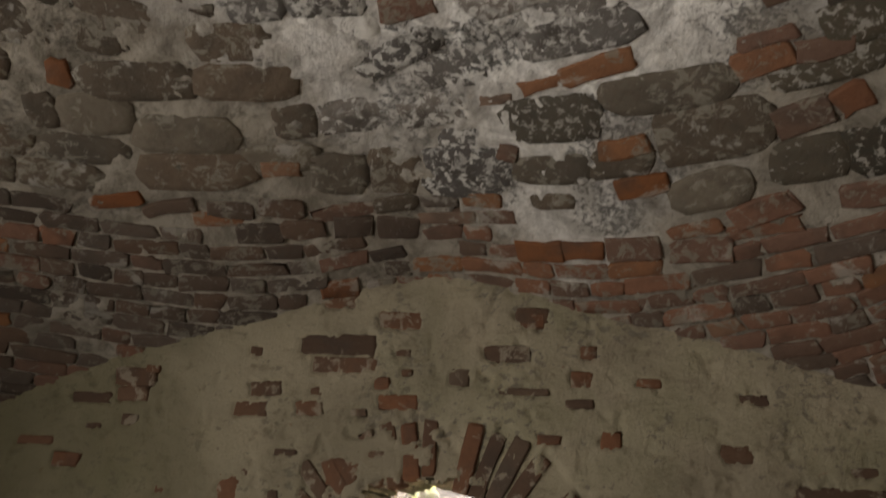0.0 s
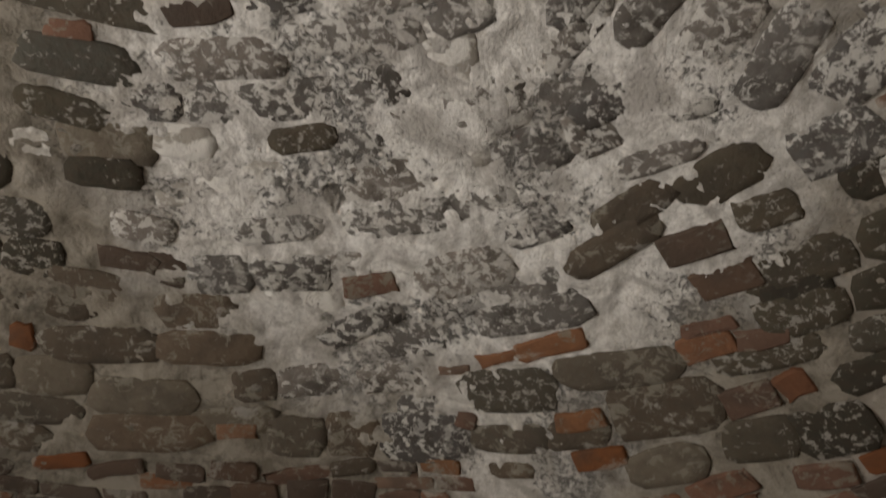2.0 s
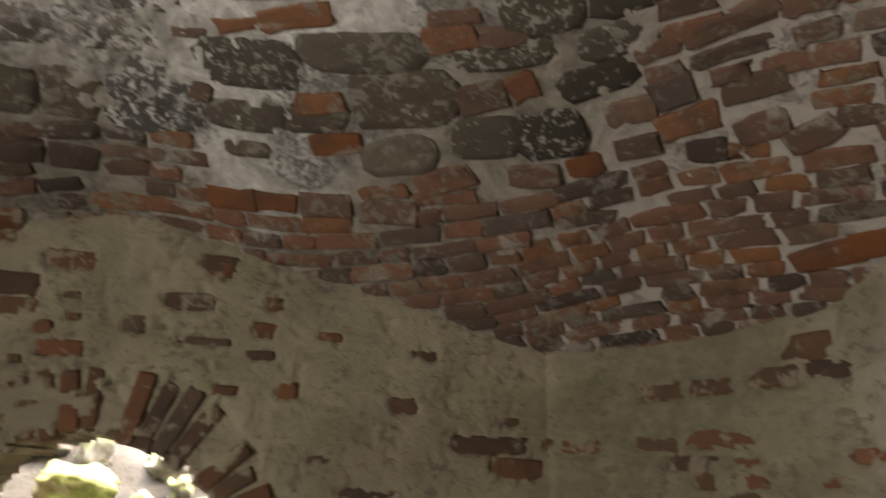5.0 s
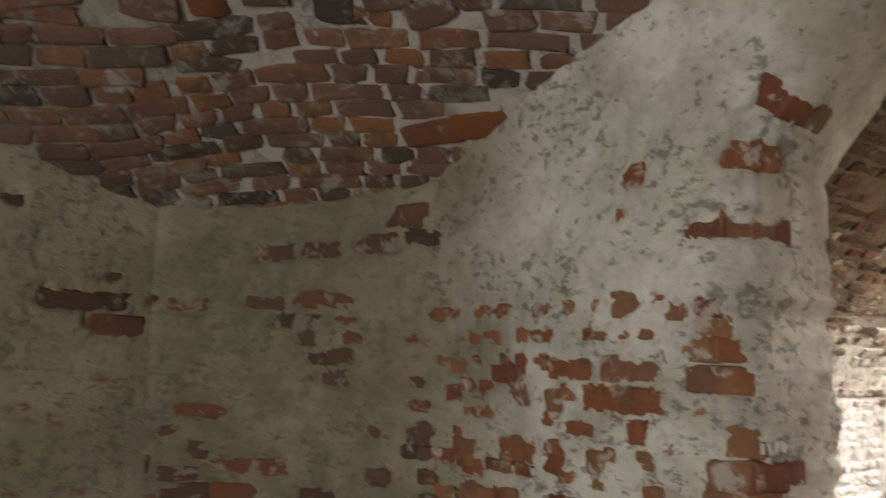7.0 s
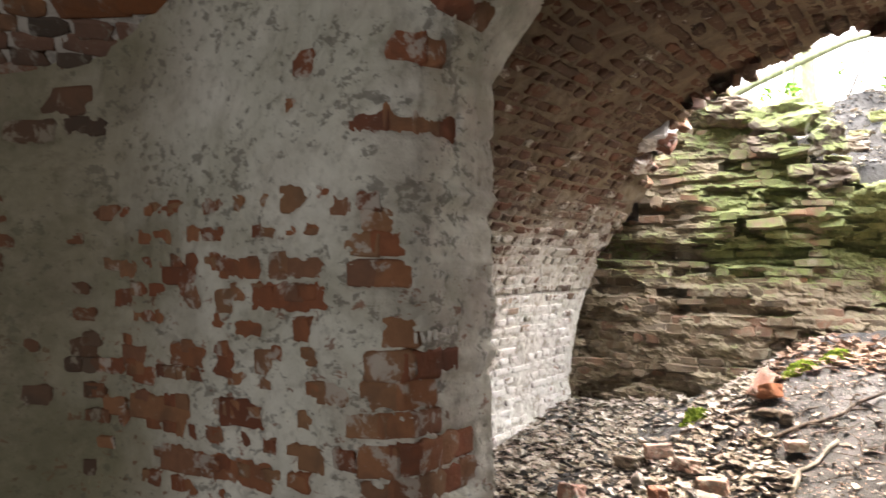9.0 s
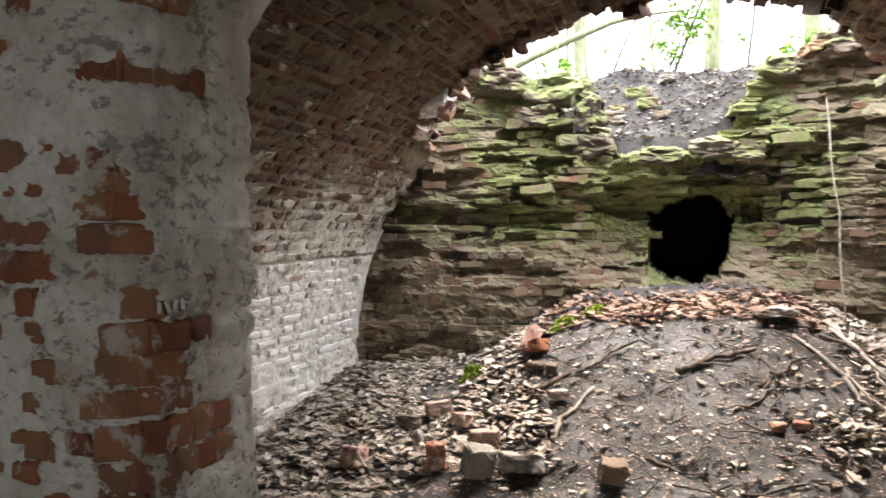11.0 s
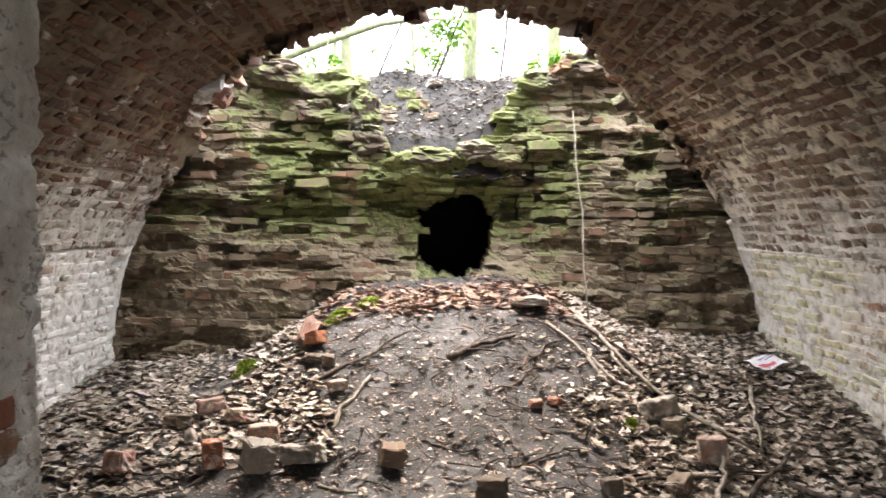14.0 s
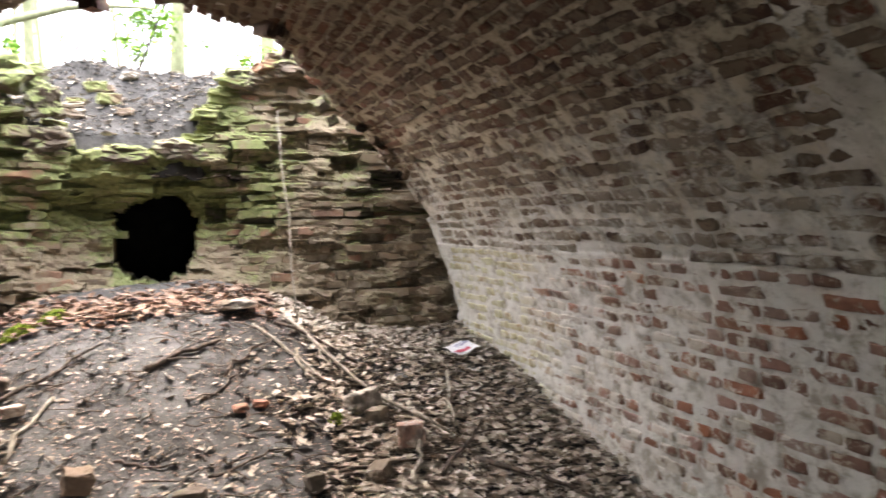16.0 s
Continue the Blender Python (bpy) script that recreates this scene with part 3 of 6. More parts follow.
zs = np.array([[q[1] <= 1.3 for q in section[:-1]]] * (len(sx) - 1))
ymid = np.array([[q[0] < 0 for q in section[:-1]]] * (len(sx) - 1))
for side, name, mat, label in (("S", "wall_south_open", M_WASHED_S, "lime-washed red brick wall, flaking and stained"), ("N", "wall_north_open", M_WASHED, "white lime-washed old brick wall, bright with daylight")):
    v, f = sheet(front, zs & (ymid if side == "S" else ~ymid), backs)
    wall = tagged(mesh_ob(name, v, f, M_MORTAR_VAULT, smooth=True), label, "wall", kind="structure")
    near = sorted(wall_bricks[side], key=lambda b: b[0].translation.x if side == "S" else -b[0].translation.x)
    near = [b for b in near if b[0].translation.z > 0.1]
    rest = Pile()
    for k, (m, l, h) in enumerate(near):
        if k < 300:
            single_brick(wall, m, l, h, mat, 0.009)
        else:
            lay(rest, m, l, h, 0.1, 0.009)
    if rest.v:
        tagged(rest.ob("brickwork", mat, wall, smooth=True), kind="stuff")

# ---- far wall of the open chamber ----
def end_top(y):
    """Height of the far wall: whole at the sides, broken down in the middle."""
    return float(np.interp(y, (-2.6, -0.95, -0.6, -0.35, 0.4, 0.75, 1.05, 1.3, 2.7), (2.95, 2.80, 2.60, 2.12, 2.06, 2.25, 2.62, 2.84, 2.95)) + 0.05 * fbm(y * 5, 7.0))


def in_hole(y, z):
    return abs((y + 0.09 + 0.10 * fbm(y * 5, z * 5, 5)) / 0.30) ** 4 + abs((z - 1.385 + 0.09 * fbm(y * 5, z * 5, 9)) / 0.335) ** 4 < 1


# sockets of stones that fell out: along the wall, height, width, height
LOST = [(0.9, 1.96, 0.35, 0.15), (1.16, 1.77, 0.15, 0.11), (-0.69, 1.98, 0.07, 0.37), (-1.71, 2.13, 0.24, 0.11), (-1.54, 1.97, 0.22, 0.1), (-1.93, 1.84, 0.33, 0.14), (-0.55, 1.62, 0.13, 0.22), (-0.81, 1.7, 0.15, 0.07), (1.49, 1.47, 0.19, 0.08), (1.72, 1.27, 0.28, 0.07), (-0.94, 1.96, 0.13, 0.07), (1.3, 2.25, 0.18, 0.07)]


def end_depth(y, z):
    """How far the face lies behind its plane: ledges, the washed-out middle, the recessed band."""
    d = 0.05 * fbm(y * 1.7, z * 3.0, 11)
    d += 0.30 * math.exp(-(((y + 0.05) / 0.8) ** 4) - ((z - 1.5) / 0.42) ** 4)
    band = 1.50 + 0.05 * abs(y)
    if y > 0.75 and abs(z - band) < 0.075 or y < -0.8 and abs(z - band + 0.03) < 0.018:
        d += 0.12
    if any(abs(y - a + 0.03 * fbm(y * 9, z * 9, 44)) < w / 2 and abs(z - b + 0.03 * fbm(y * 9, z * 9, 45)) < h / 2 for a, b, w, h in LOST):
        d += 0.15
    d += 0.10 * max(0.0, z - 1.85)
    d -= 0.13 * math.exp(-(((y - 0.3) / 0.95) ** 6) - ((z - 1.86) / 0.18) ** 4) * (0.7 + fbm(y * 3, z * 4, 12))
    d += 0.14 * max(0.0, fbm(y * 2.6, z * 3.4, 14) - 0.2)
    d += 0.07 * (fbm(y * 1.9, z * 6.5, 15) > 0.22)
    return d


def plates(y, z):
    """Thin broken plates of brick and stone, layer on layer, rougher above the ledge."""
    t = z / 0.042 + 1.1 * fbm(y * 1.3, z * 1.3, 17)
    layer = math.floor(t)
    cell = math.floor(y / 0.13 + 0.5 * math.sin(layer * 12.9) + 0.9 * fbm(y * 5, layer * 0.7, 18))
    jut = math.sin(layer * 78.2 + cell * 37.7) * 0.5 + fbm(y * 2.2, layer * 1.7, 19)
    return 0.035 * jut * float(np.interp(z, (1.3, 1.8), (0.22, 0.85))) + 0.014 * fbm(y * 22, z * 34, 20) + 0.006 * fbm(y * 60, z * 80, 22)


end_wall = tagged(new("wall_end"), "rough mossy brick and stone wall with a black hole", "wall", kind="structure")
made, rest = 0, Pile()
z = 0.2
row = 0
while z < 3.0:
    h = rng.choice((0.055, 0.062, 0.066, 0.075))
    y = -2.7 + rng.uniform(0, 0.2)
    while y < 2.75:
        l = rng.choice((0.09, 0.12, 0.12, 0.16, 0.2, 0.25))
        ym, zm = y + l / 2, z + h / 2
        y += l + rng.uniform(0.004, 0.014)
        wild = float(np.interp(zm, (1.4, 1.75), (0.3, 1.0)))
        hollow = abs(ym + 0.05) < 0.62 and 1.0 < zm < 1.84
        if zm > end_top(ym) or in_hole(ym, zm) or any(abs(ym - a) < w / 2 and abs(zm - b) < k / 2 for a, b, w, k in LOST) or rng.random() < (0.8 if hollow else 0.03 + 0.42 * (wild > 0.9)):
            continue
        d = end_depth(ym, zm) + 0.6 * plates(ym, zm) + 0.004 + rng.uniform(-0.008, 0.012) - wild * rng.uniform(0, 0.03) + (rng.random() < 0.04) * 0.05
        hh = h * (1 + wild * rng.uniform(-0.45, 0.15))
        m = axes((END + d, ym, zm + wild * rng.uniform(-0.012, 0.012)), (0, -1, wild * rng.gauss(0, 0.05)), (-1, rng.uniform(-0.1, 0.1) * (0.3 + wild), rng.uniform(-0.05, 0.08) * (0.4 + wild)))
        wear = 0.011 + 0.004 * wild
        if abs(ym) < 1.9 and 1.2 < zm < 2.9 and made < 300:
            single_brick(end_wall, m, l, hh, M_END, wear, edge=0.005, smooth=False)
            made += 1
        else:
            lay(rest, m, l, hh, 0.16, wear, edge=0.005)
    z += h + rng.uniform(0.006, 0.012)
    row += 1
tagged(rest.ob("brickwork", M_END, end_wall), kind="stuff")
gy, gz = spaced((-2.75, 0.018), (2.75, 0)), spaced((0.2, 0.013), (3.0, 0))
P = np.array([[(END + 0.004 + end_depth(y, z) + plates(y, z) + 0.02 * fbm(y * 9, z * 9, 2), y, z) for z in gz] for y in gy])
keep = np.array([[not in_hole(y + 0.01, z + 0.007) and z < end_top(y) - 0.03 for z in gz[:-1]] for y in gy[:-1]])
Q = P.copy()
Q[..., 0] = END + 0.75
v, f = sheet(P, keep, Q)
mesh_ob("core", v, f, M_MORTAR_END, end_wall, label="mossy crumbling plates of brick and stone")
# the tunnel behind the hole, closed; its darkness is put into a near-black colour
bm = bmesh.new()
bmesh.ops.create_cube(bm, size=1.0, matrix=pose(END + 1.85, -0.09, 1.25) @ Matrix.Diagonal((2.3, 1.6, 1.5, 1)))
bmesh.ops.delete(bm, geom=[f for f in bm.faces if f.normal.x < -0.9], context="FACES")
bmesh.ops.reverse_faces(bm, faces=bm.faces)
part("tunnel", bm, M_BLACK, end_wall, "tunnel box behind the hole, coloured near-black for its darkness")

# ---- plastered walls of the dark chamber ----
def ragged(u, v, k):
    return 0.022 * fbm(u * 14, v * 14, k) + 0.016 * fbm(u * 42, v * 42, k + 3)


def bare(u, v, rects, k):
    """1 where the plaster has come off bricks, 0 where it stands."""
    du, dv = ragged(u, v, k), ragged(u, v, k + 20)
    best = -1.0
    for a, b, w, h in rects:
        best = max(best, min(w / 2 - abs(u + du - a), h / 2 - abs(v + dv - b)))
    return min(1.0, max(0.0, 0.5 + best / 0.012))


ARCH_X, ARCH_Z, ARCH_R = -0.5, 1.21, 0.5  # the window arch in the north wall
# bricks laid bare by fallen plaster: middle (along the wall, height), width, height
N_RECTS = [(-0.89, 2.2, 0.3, 0.074), (-0.85, 2.12, 0.25, 0.05), (-0.64, 2.3, 0.17, 0.062), (-0.9, 2.38, 0.15, 0.057), (-0.13, 2.3, 0.09, 0.05), (-0.22, 2.17, 0.17, 0.054),
           (0.08, 2.18, 0.05, 0.042), (-0.4, 2.08, 0.07, 0.06), (0.05, 2.08, 0.07, 0.05), (-0.7, 2.05, 0.05, 0.04), (-1.16, 2.02, 0.12, 0.05), (-0.98, 1.95, 0.1, 0.05)]
N_RECTS += [(-0.63, 1.98, 0.15, 0.046), (-1.21, 1.94, 0.13, 0.05), (-1.72, 2.06, 0.17, 0.068), (-1.72, 1.99, 0.12, 0.052), (-1.89, 1.97, 0.17, 0.034), (0.04, 1.99, 0.09, 0.024),
            (-0.16, 2.03, 0.19, 0.016), (0.29, 2.07, 0.08, 0.02), (0.15, 1.86, 0.06, 0.06), (-0.82, 1.72, 0.11, 0.09), (-1.26, 1.65, 0.08, 0.084), (-1.95, 1.73, 0.11, 0.043)]
N_RECTS += [(-1.71, 1.89, 0.06, 0.033), (-2.1, 1.8, 0.15, 0.026)]
E_RECTS = [(0.31, 2.13, 0.28, 0.076), (0.37, 2.04, 0.16, 0.095), (0.68, 2.0, 0.06, 0.064), (0.35, 1.85, 0.33, 0.077), (0.72, 1.9, 0.03, 0.03), (0.72, 1.67, 0.08, 0.064),
           (0.62, 1.68, 0.04, 0.035), (0.55, 1.65, 0.06, 0.054), (0.48, 1.66, 0.05, 0.046), (0.45, 1.61, 0.07, 0.053), (0.46, 1.52, 0.14, 0.138), (0.91, 1.5, 0.17, 0.05)]
E_RECTS += [(0.71, 1.5, 0.18, 0.046), (0.74, 1.43, 0.25, 0.068), (0.98, 1.41, 0.08, 0.058), (1.11, 1.42, 0.06, 0.064), (1.17, 1.48, 0.14, 0.041), (1.41, 1.5, 0.07, 0.052),
            (1.44, 1.41, 0.08, 0.052), (0.89, 1.34, 0.11, 0.045), (0.69, 1.35, 0.05, 0.055), (0.41, 1.35, 0.09, 0.066), (1.14, 1.26, 0.15, 0.064), (1.38, 1.24, 0.12, 0.06)]
E_RECTS += [(1.32, 1.19, 0.1, 0.05), (0.98, 1.25, 0.07, 0.076), (0.83, 1.26, 0.06, 0.058), (0.39, 1.27, 0.2, 0.063), (0.59, 1.2, 0.09, 0.047), (0.39, 1.2, 0.2, 0.07), (0.9, 1.12, 0.16, 0.066), (1.25, 1.1, 0.27, 0.065), (1.45, 1.09, 0.09, 0.055), (0.4, 1.13, 0.26, 0.055), (0.31, 1.05, 0.39, 0.07)]
E_RECTS += [(1.02, 0.97, 0.46, 0.07), (0.65, 1.04, 0.09, 0.056), (0.55, 1.05, 0.06, 0.046), (0.25, 1.27, 0.1, 0.05)]
E_RECTS += [(0.3, 0.97, 0.4, 0.065), (0.5, 0.9, 0.3, 0.065)]
E_RECTS += [(2.18, 1.71, 0.072, 0.058), (2.16, 1.32, 0.103, 0.061), (2.2, 1.24, 0.022, 0.069), (2.21, 1.14, 0.012, 0.073), (2.17, 1.04, 0.069, 0.074), (2.08, 1.04, 0.102, 0.066), (1.88, 1.03, 0.099, 0.066), (2.21, 0.98, 0.012, 0.066), (2.02, 1.90, 0.116, 0.071), (1.9, 1.91, 0.115, 0.061), (1.73, 1.93, 0.136, 0.07), (1.64, 2.02, 0.158, 0.08), (1.57, 1.94, 0.136, 0.059), (2.04, 1.72, 0.104, 0.064)]
E_RECTS += [(1.88, 1.73, 0.218, 0.064), (1.95, 1.65, 0.134, 0.061), (1.82, 1.66, 0.116, 0.055), (1.92, 1.59, 0.067, 0.059), (1.82, 1.59, 0.115, 0.059), (1.86, 1.52, 0.142, 0.064), (1.84, 1.45, 0.096, 0.064), (1.73, 1.26, 0.034, 0.047), (1.7, 1.11, 0.081, 0.056), (1.58, 1.26, 0.081, 0.055), (2.05, 1.13, 0.191, 0.053), (2.15, 1.19, 0.029, 0.057), (2.18, 1.11, 0.057, 0.052), (2.16, 0.97, 0.079, 0.044)]
N_RECTS += [(0.97, 1.62, 0.12, 0.06), (0.896, 1.70, 0.29, 0.06), (1.23, 1.71, 0.225, 0.062), (1.02, 1.62, 0.152, 0.066), (0.452, 1.52, 0.198, 0.032), (-0.131, 2.32, 0.12, 0.054), (0.57, 1.83, 0.104, 0.051)]
for k in range(150):  # small scattered chips on the course lines of the pier
    E_RECTS.append((rng.uniform(0.62, 1.6), 0.9 + 0.077 * rng.randrange(11), rng.uniform(0.02, 0.06), rng.uniform(0.02, 0.045)))
for k in range(40):
    N_RECTS.append((rng.uniform(-2.5, 1.1), 1.4 + 0.077 * rng.randrange(11), rng.uniform(0.02, 0.09), rng.uniform(0.012, 0.03)))


def bare_bricks(wall, rects, place, material, sink=0.0):
    """Bricks behind the gaps in the plaster, in courses."""
    for u, v, w, h in rects:
        if w < 0.03 and h < 0.03 or w < 0.02 and u < 1.9:
            continue
        courses = max(1, round(h / 0.077))
        for c in range(courses):
            vc = v + (c - (courses - 1) / 2) * h / courses
            count = max(1, round(w / 0.26))
            for k in range(count):
                uc = u + (k - (count - 1) / 2) * w / count
                p, along, n = place(uc, vc)
                far = (place(uc + w / count / 2, vc)[0] - place(uc - w / count / 2, vc)[0]).length / (w / count)
                single_brick(wall, axes(p - n * (rng.uniform(0.004, 0.008) + sink * (w / count) ** 2), along, n), far * w / count + (0.014 if count == 1 else -0.008), h / courses + (0.012 if courses == 1 else -0.004), material, 0.006)


nx = spaced((WEST - 0.1, 0.02), (-2.6, 0.011), (1.25, 0))
nz = spaced((-0.1, 0.1), (1.3, 0.011), (2.55, 0))
P, keep = np.zeros((len(nx), len(nz), 3)), np.ones((len(nx) - 1, len(nz) - 1), bool)
for i, x in enumerate(nx):
    for j, z in enumerate(nz):
        dip = 0.0
        if z > 1.25:
            chips = fbm(x * 9, z * 9, 40) + 0.5 * fbm(x * 30, z * 30, 41)
            r = math.hypot(x - ARCH_X, z - ARCH_Z)
            ring = min(0.74 + 0.05 * fbm(x * 6, z * 6, 90) - r, 0.1 + 0.9 * fbm(x * 7, z * 7, 91) + (0.2 if x > ARCH_X - 0.1 else -0.15)) if r > ARCH_R - 0.05 else 0.0
            dip = 0.018 * max(bare(x, z, N_RECTS, 1), min(1.0, max(0.0, ring / 0.02))) + 0.009 * max(0.0, min(1.0, (chips - 0.35) * 5))
        P[i, j] = (x, NORTH + dip + 0.012 * fbm(x * 1.2, z * 1.2, 6) + 0.002 * fbm(x * 20, z * 20, 8), z)
        if i < len(nx) - 1 and j < len(nz) - 1:
            r = math.hypot(x - ARCH_X, max(0.0, z - ARCH_Z))
            keep[i, j] = not (z > 0.9 and r < ARCH_R + ragged(x, z, 70)) and z < dome_z(x, NORTH) + 0.06
Q = P.copy()
Q[..., 1] = NORTH + 0.5
v, f = sheet(P, keep, Q)
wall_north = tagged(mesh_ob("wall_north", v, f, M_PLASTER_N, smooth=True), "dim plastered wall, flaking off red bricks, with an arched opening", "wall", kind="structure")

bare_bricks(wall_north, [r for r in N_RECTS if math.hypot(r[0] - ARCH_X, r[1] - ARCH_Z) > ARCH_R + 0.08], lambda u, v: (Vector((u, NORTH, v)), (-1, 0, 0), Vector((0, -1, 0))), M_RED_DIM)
# voussoirs of the window arch
for k in range(25):
    a = radians(-84 + 168 * k / 24)
    r = ARCH_R + 0.105 + rng.uniform(-0.012, 0.008)
    way = Vector((math.sin(a), 0, math.cos(a)))
    m = axes(Vector((ARCH_X, NORTH + rng.uniform(0.002, 0.012), ARCH_Z)) + way * r, way, (0, -1, 0))
    if k % 5 != 3:
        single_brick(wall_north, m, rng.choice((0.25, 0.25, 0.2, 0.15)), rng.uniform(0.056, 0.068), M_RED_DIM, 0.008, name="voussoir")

OZ = 2.0  # springing of the wide opening between the chambers
E_R = 0.17  # its rounded edge
OUT_Y = np.linspace(0.93, -2.45, 120)
OUT_Z = np.array([min(OZ + 0.75 * (1 - math.exp(-(0.93 - y) / 0.6)), BZ + BB * math.sqrt(1 - ((y - BY) / BA) ** 2)) for y in OUT_Y])
OUT_W = OZ + np.concatenate([[0], np.cumsum(np.hypot(np.diff(OUT_Y), np.diff(OUT_Z)))])


def opening(w):
    """The opening's north outline: place (y, z) and outward way at length w from the floor."""
    if w < OZ:
        return 0.93 + (0.03 * fbm(w * 3.3, 4.0) + 0.022 * fbm(w * 14, 4.0)) * min(1.0, (OZ - w) / 0.2), w, 1.0, 0.0
    at = lambda k, table: float(np.interp(k, OUT_W, table))
    y, z = at(w, OUT_Y), at(w, OUT_Z)
    ty, tz = at(w + 0.04, OUT_Y) - at(w - 0.04, OUT_Y), at(w + 0.04, OUT_Z) - at(w - 0.04, OUT_Z)
    if w < OZ + 0.05:
        ty, tz = 0.0, 1.0
    k = math.hypot(ty, tz)
    return y, z, tz / k, -ty / k


def east_point(w, q):
    """A point of the east wall: q metres from the depth of the opening, round its edge and over the face."""
    y, z, dy, dz = opening(w)
    depth, arc = 0.30, E_R * math.pi / 2
    if q < depth:
        x, out, n = EAST + E_R + depth - q, 0.02 * (1 - q / depth), (0, -dy, -dz)
    elif q < depth + arc:
        a = (q - depth) / E_R
        x, out, n = EAST + E_R * (1 - math.sin(a)), E_R * (1 - math.cos(a)), (-math.sin(a), -dy * math.cos(a), -dz * math.cos(a))
    else:
        out = E_R + q - depth - arc
        yy = min(NORTH, y + dy * out)
        x, n = chamfer(yy), (-1, max(-4.0, (chamfer(yy) - chamfer(yy - 0.01)) / 0.01), 0)
    return Vector((x, min(NORTH + 0.02, y + dy * out), z + dz * out)), Vector(n).normalized()


ew = spaced((0.0, 0.1), (0.85, 0.011), (OZ, 0.012), (OZ + 1.2, 0.05), (float(OUT_W[-1]) - 0.05, 0))
eq = spaced((0.0, 0.011), (2.42, 0))
P, keep = np.zeros((len(ew), len(eq), 3)), np.ones((len(ew) - 1, len(eq) - 1), bool)
for i, w in enumerate(ew):
    for j, q in enumerate(eq):
        p, n = east_point(w, q)
        dip = 0.0
        if w > 0.8 and p.y > -0.2:
            h1, h2 = p.y + p.x, p.z
            chips = fbm(h1 * 9, h2 * 9, 50) + 0.5 * fbm(h1 * 30, h2 * 30, 51)
            dip = 0.016 * bare(q, p.z if q > 0.4 or w < OZ else w, E_RECTS, 31) + 0.006 * max(0.0, min(1.0, (chips - 0.28) * 4))
        P[i, j] = p + n * (-dip + 0.010 * fbm(p.y * 1.4, p.z * 1.4, 16) + 0.002 * fbm(p.y * 20, p.z * 20, 18))
        if i < len(ew) - 1 and j < len(eq) - 1:
            keep[i, j] = p.z < dome_z(p.x, p.y) + 0.06
v, f = sheet(P, keep)
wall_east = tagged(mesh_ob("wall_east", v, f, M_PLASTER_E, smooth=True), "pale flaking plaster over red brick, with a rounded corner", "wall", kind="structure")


def on_east(u, v):
    p, n = east_point(v, u)
    along = east_point(v, u + 0.02)[0] - east_point(v, u - 0.02)[0]
    return p, along, n


pieces = []
for u, v, w, h in E_RECTS:
    count = max(1, round(w / 0.085)) if u < 0.62 else 1
    pieces += [(u + (k - (count - 1) / 2) * w / count, v if v < OZ else OZ + (v - OZ) * 1.1, w / count + (0.01 if count > 1 else 0), h) for k in range(count)]
bare_bricks(wall_east, [p for p in pieces if p[0] < 0.62], on_east, M_RED, 0.6)
bare_bricks(wall_east, [p for p in pieces if 0.62 <= p[0] < 1.5], on_east, M_RED)
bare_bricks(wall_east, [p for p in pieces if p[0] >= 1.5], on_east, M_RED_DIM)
# letters scratched into the pier, no longer readable
scratch = Mat("scratched_lime", 0.9).done((0.62, 0.58, 0.52))
for k in range(9):
    u, v = 0.375 - 0.018 * k, 1.335 + 0.0015 * k
    p, n = east_point(v, u)
    along = east_point(v, u + 0.01)[0] - east_point(v, u - 0.01)[0]
    bm = bmesh.new()
    bmesh.ops.create_cube(bm, size=1.0, matrix=axes(p + n * 0.004, along, n) @ pose(0, 0, 0, 0, 0, (0, 24, -18, 8, 80, -10, 20, -25, 12)[k]) @ Matrix.Diagonal((0.004, 0.024 if k < 5 else 0.017, 0.012, 1)))
    part("scratched_stroke", bm, scratch, wall_east)
# body of the pier, behind its plaster
bm = bmesh.new()
bmesh.ops.create_cube(bm, size=1.0, matrix=pose(2.13, 2.1, 1.2) @ Matrix.Diagonal((0.4, 1.6, 3.0, 1)))
part("pier_core", bm, M_MORTAR, wall_east)

# ---- sail vault of the dark chamber ----
STONE_FACES = ring_faces(14, 4)


def stone_verts(l, h, d):
    """A roughly squared field stone, its face a little domed and its outline uneven."""
    seed = rng.uniform(0, 99)
    plan = []
    for k in range(14):
        a = 2 * math.pi * (k + rng.uniform(-0.25, 0.25)) / 14
        c, q = math.cos(a), math.sin(a)
        r = (abs(c) ** 6 + abs(q) ** 6) ** (-1 / 6) * (1.03 + 0.14 * fbm(c * 1.3 + seed, q * 1.3))
        plan.append((c * r * l / 2, q * r * h / 2))
    out = [Vector((x, y, -d)) for x, y in plan] + [Vector((x, y, -0.006)) for x, y in plan]
    out += [Vector((x * 0.97, y * 0.94, -0.001 + 0.003 * fbm(x * 14, y * 14, seed))) for x, y in plan]
    return out + [Vector((x * 0.6, y * 0.55, 0.004 * fbm(x * 14, y * 14, seed + 5))) for x, y in plan]


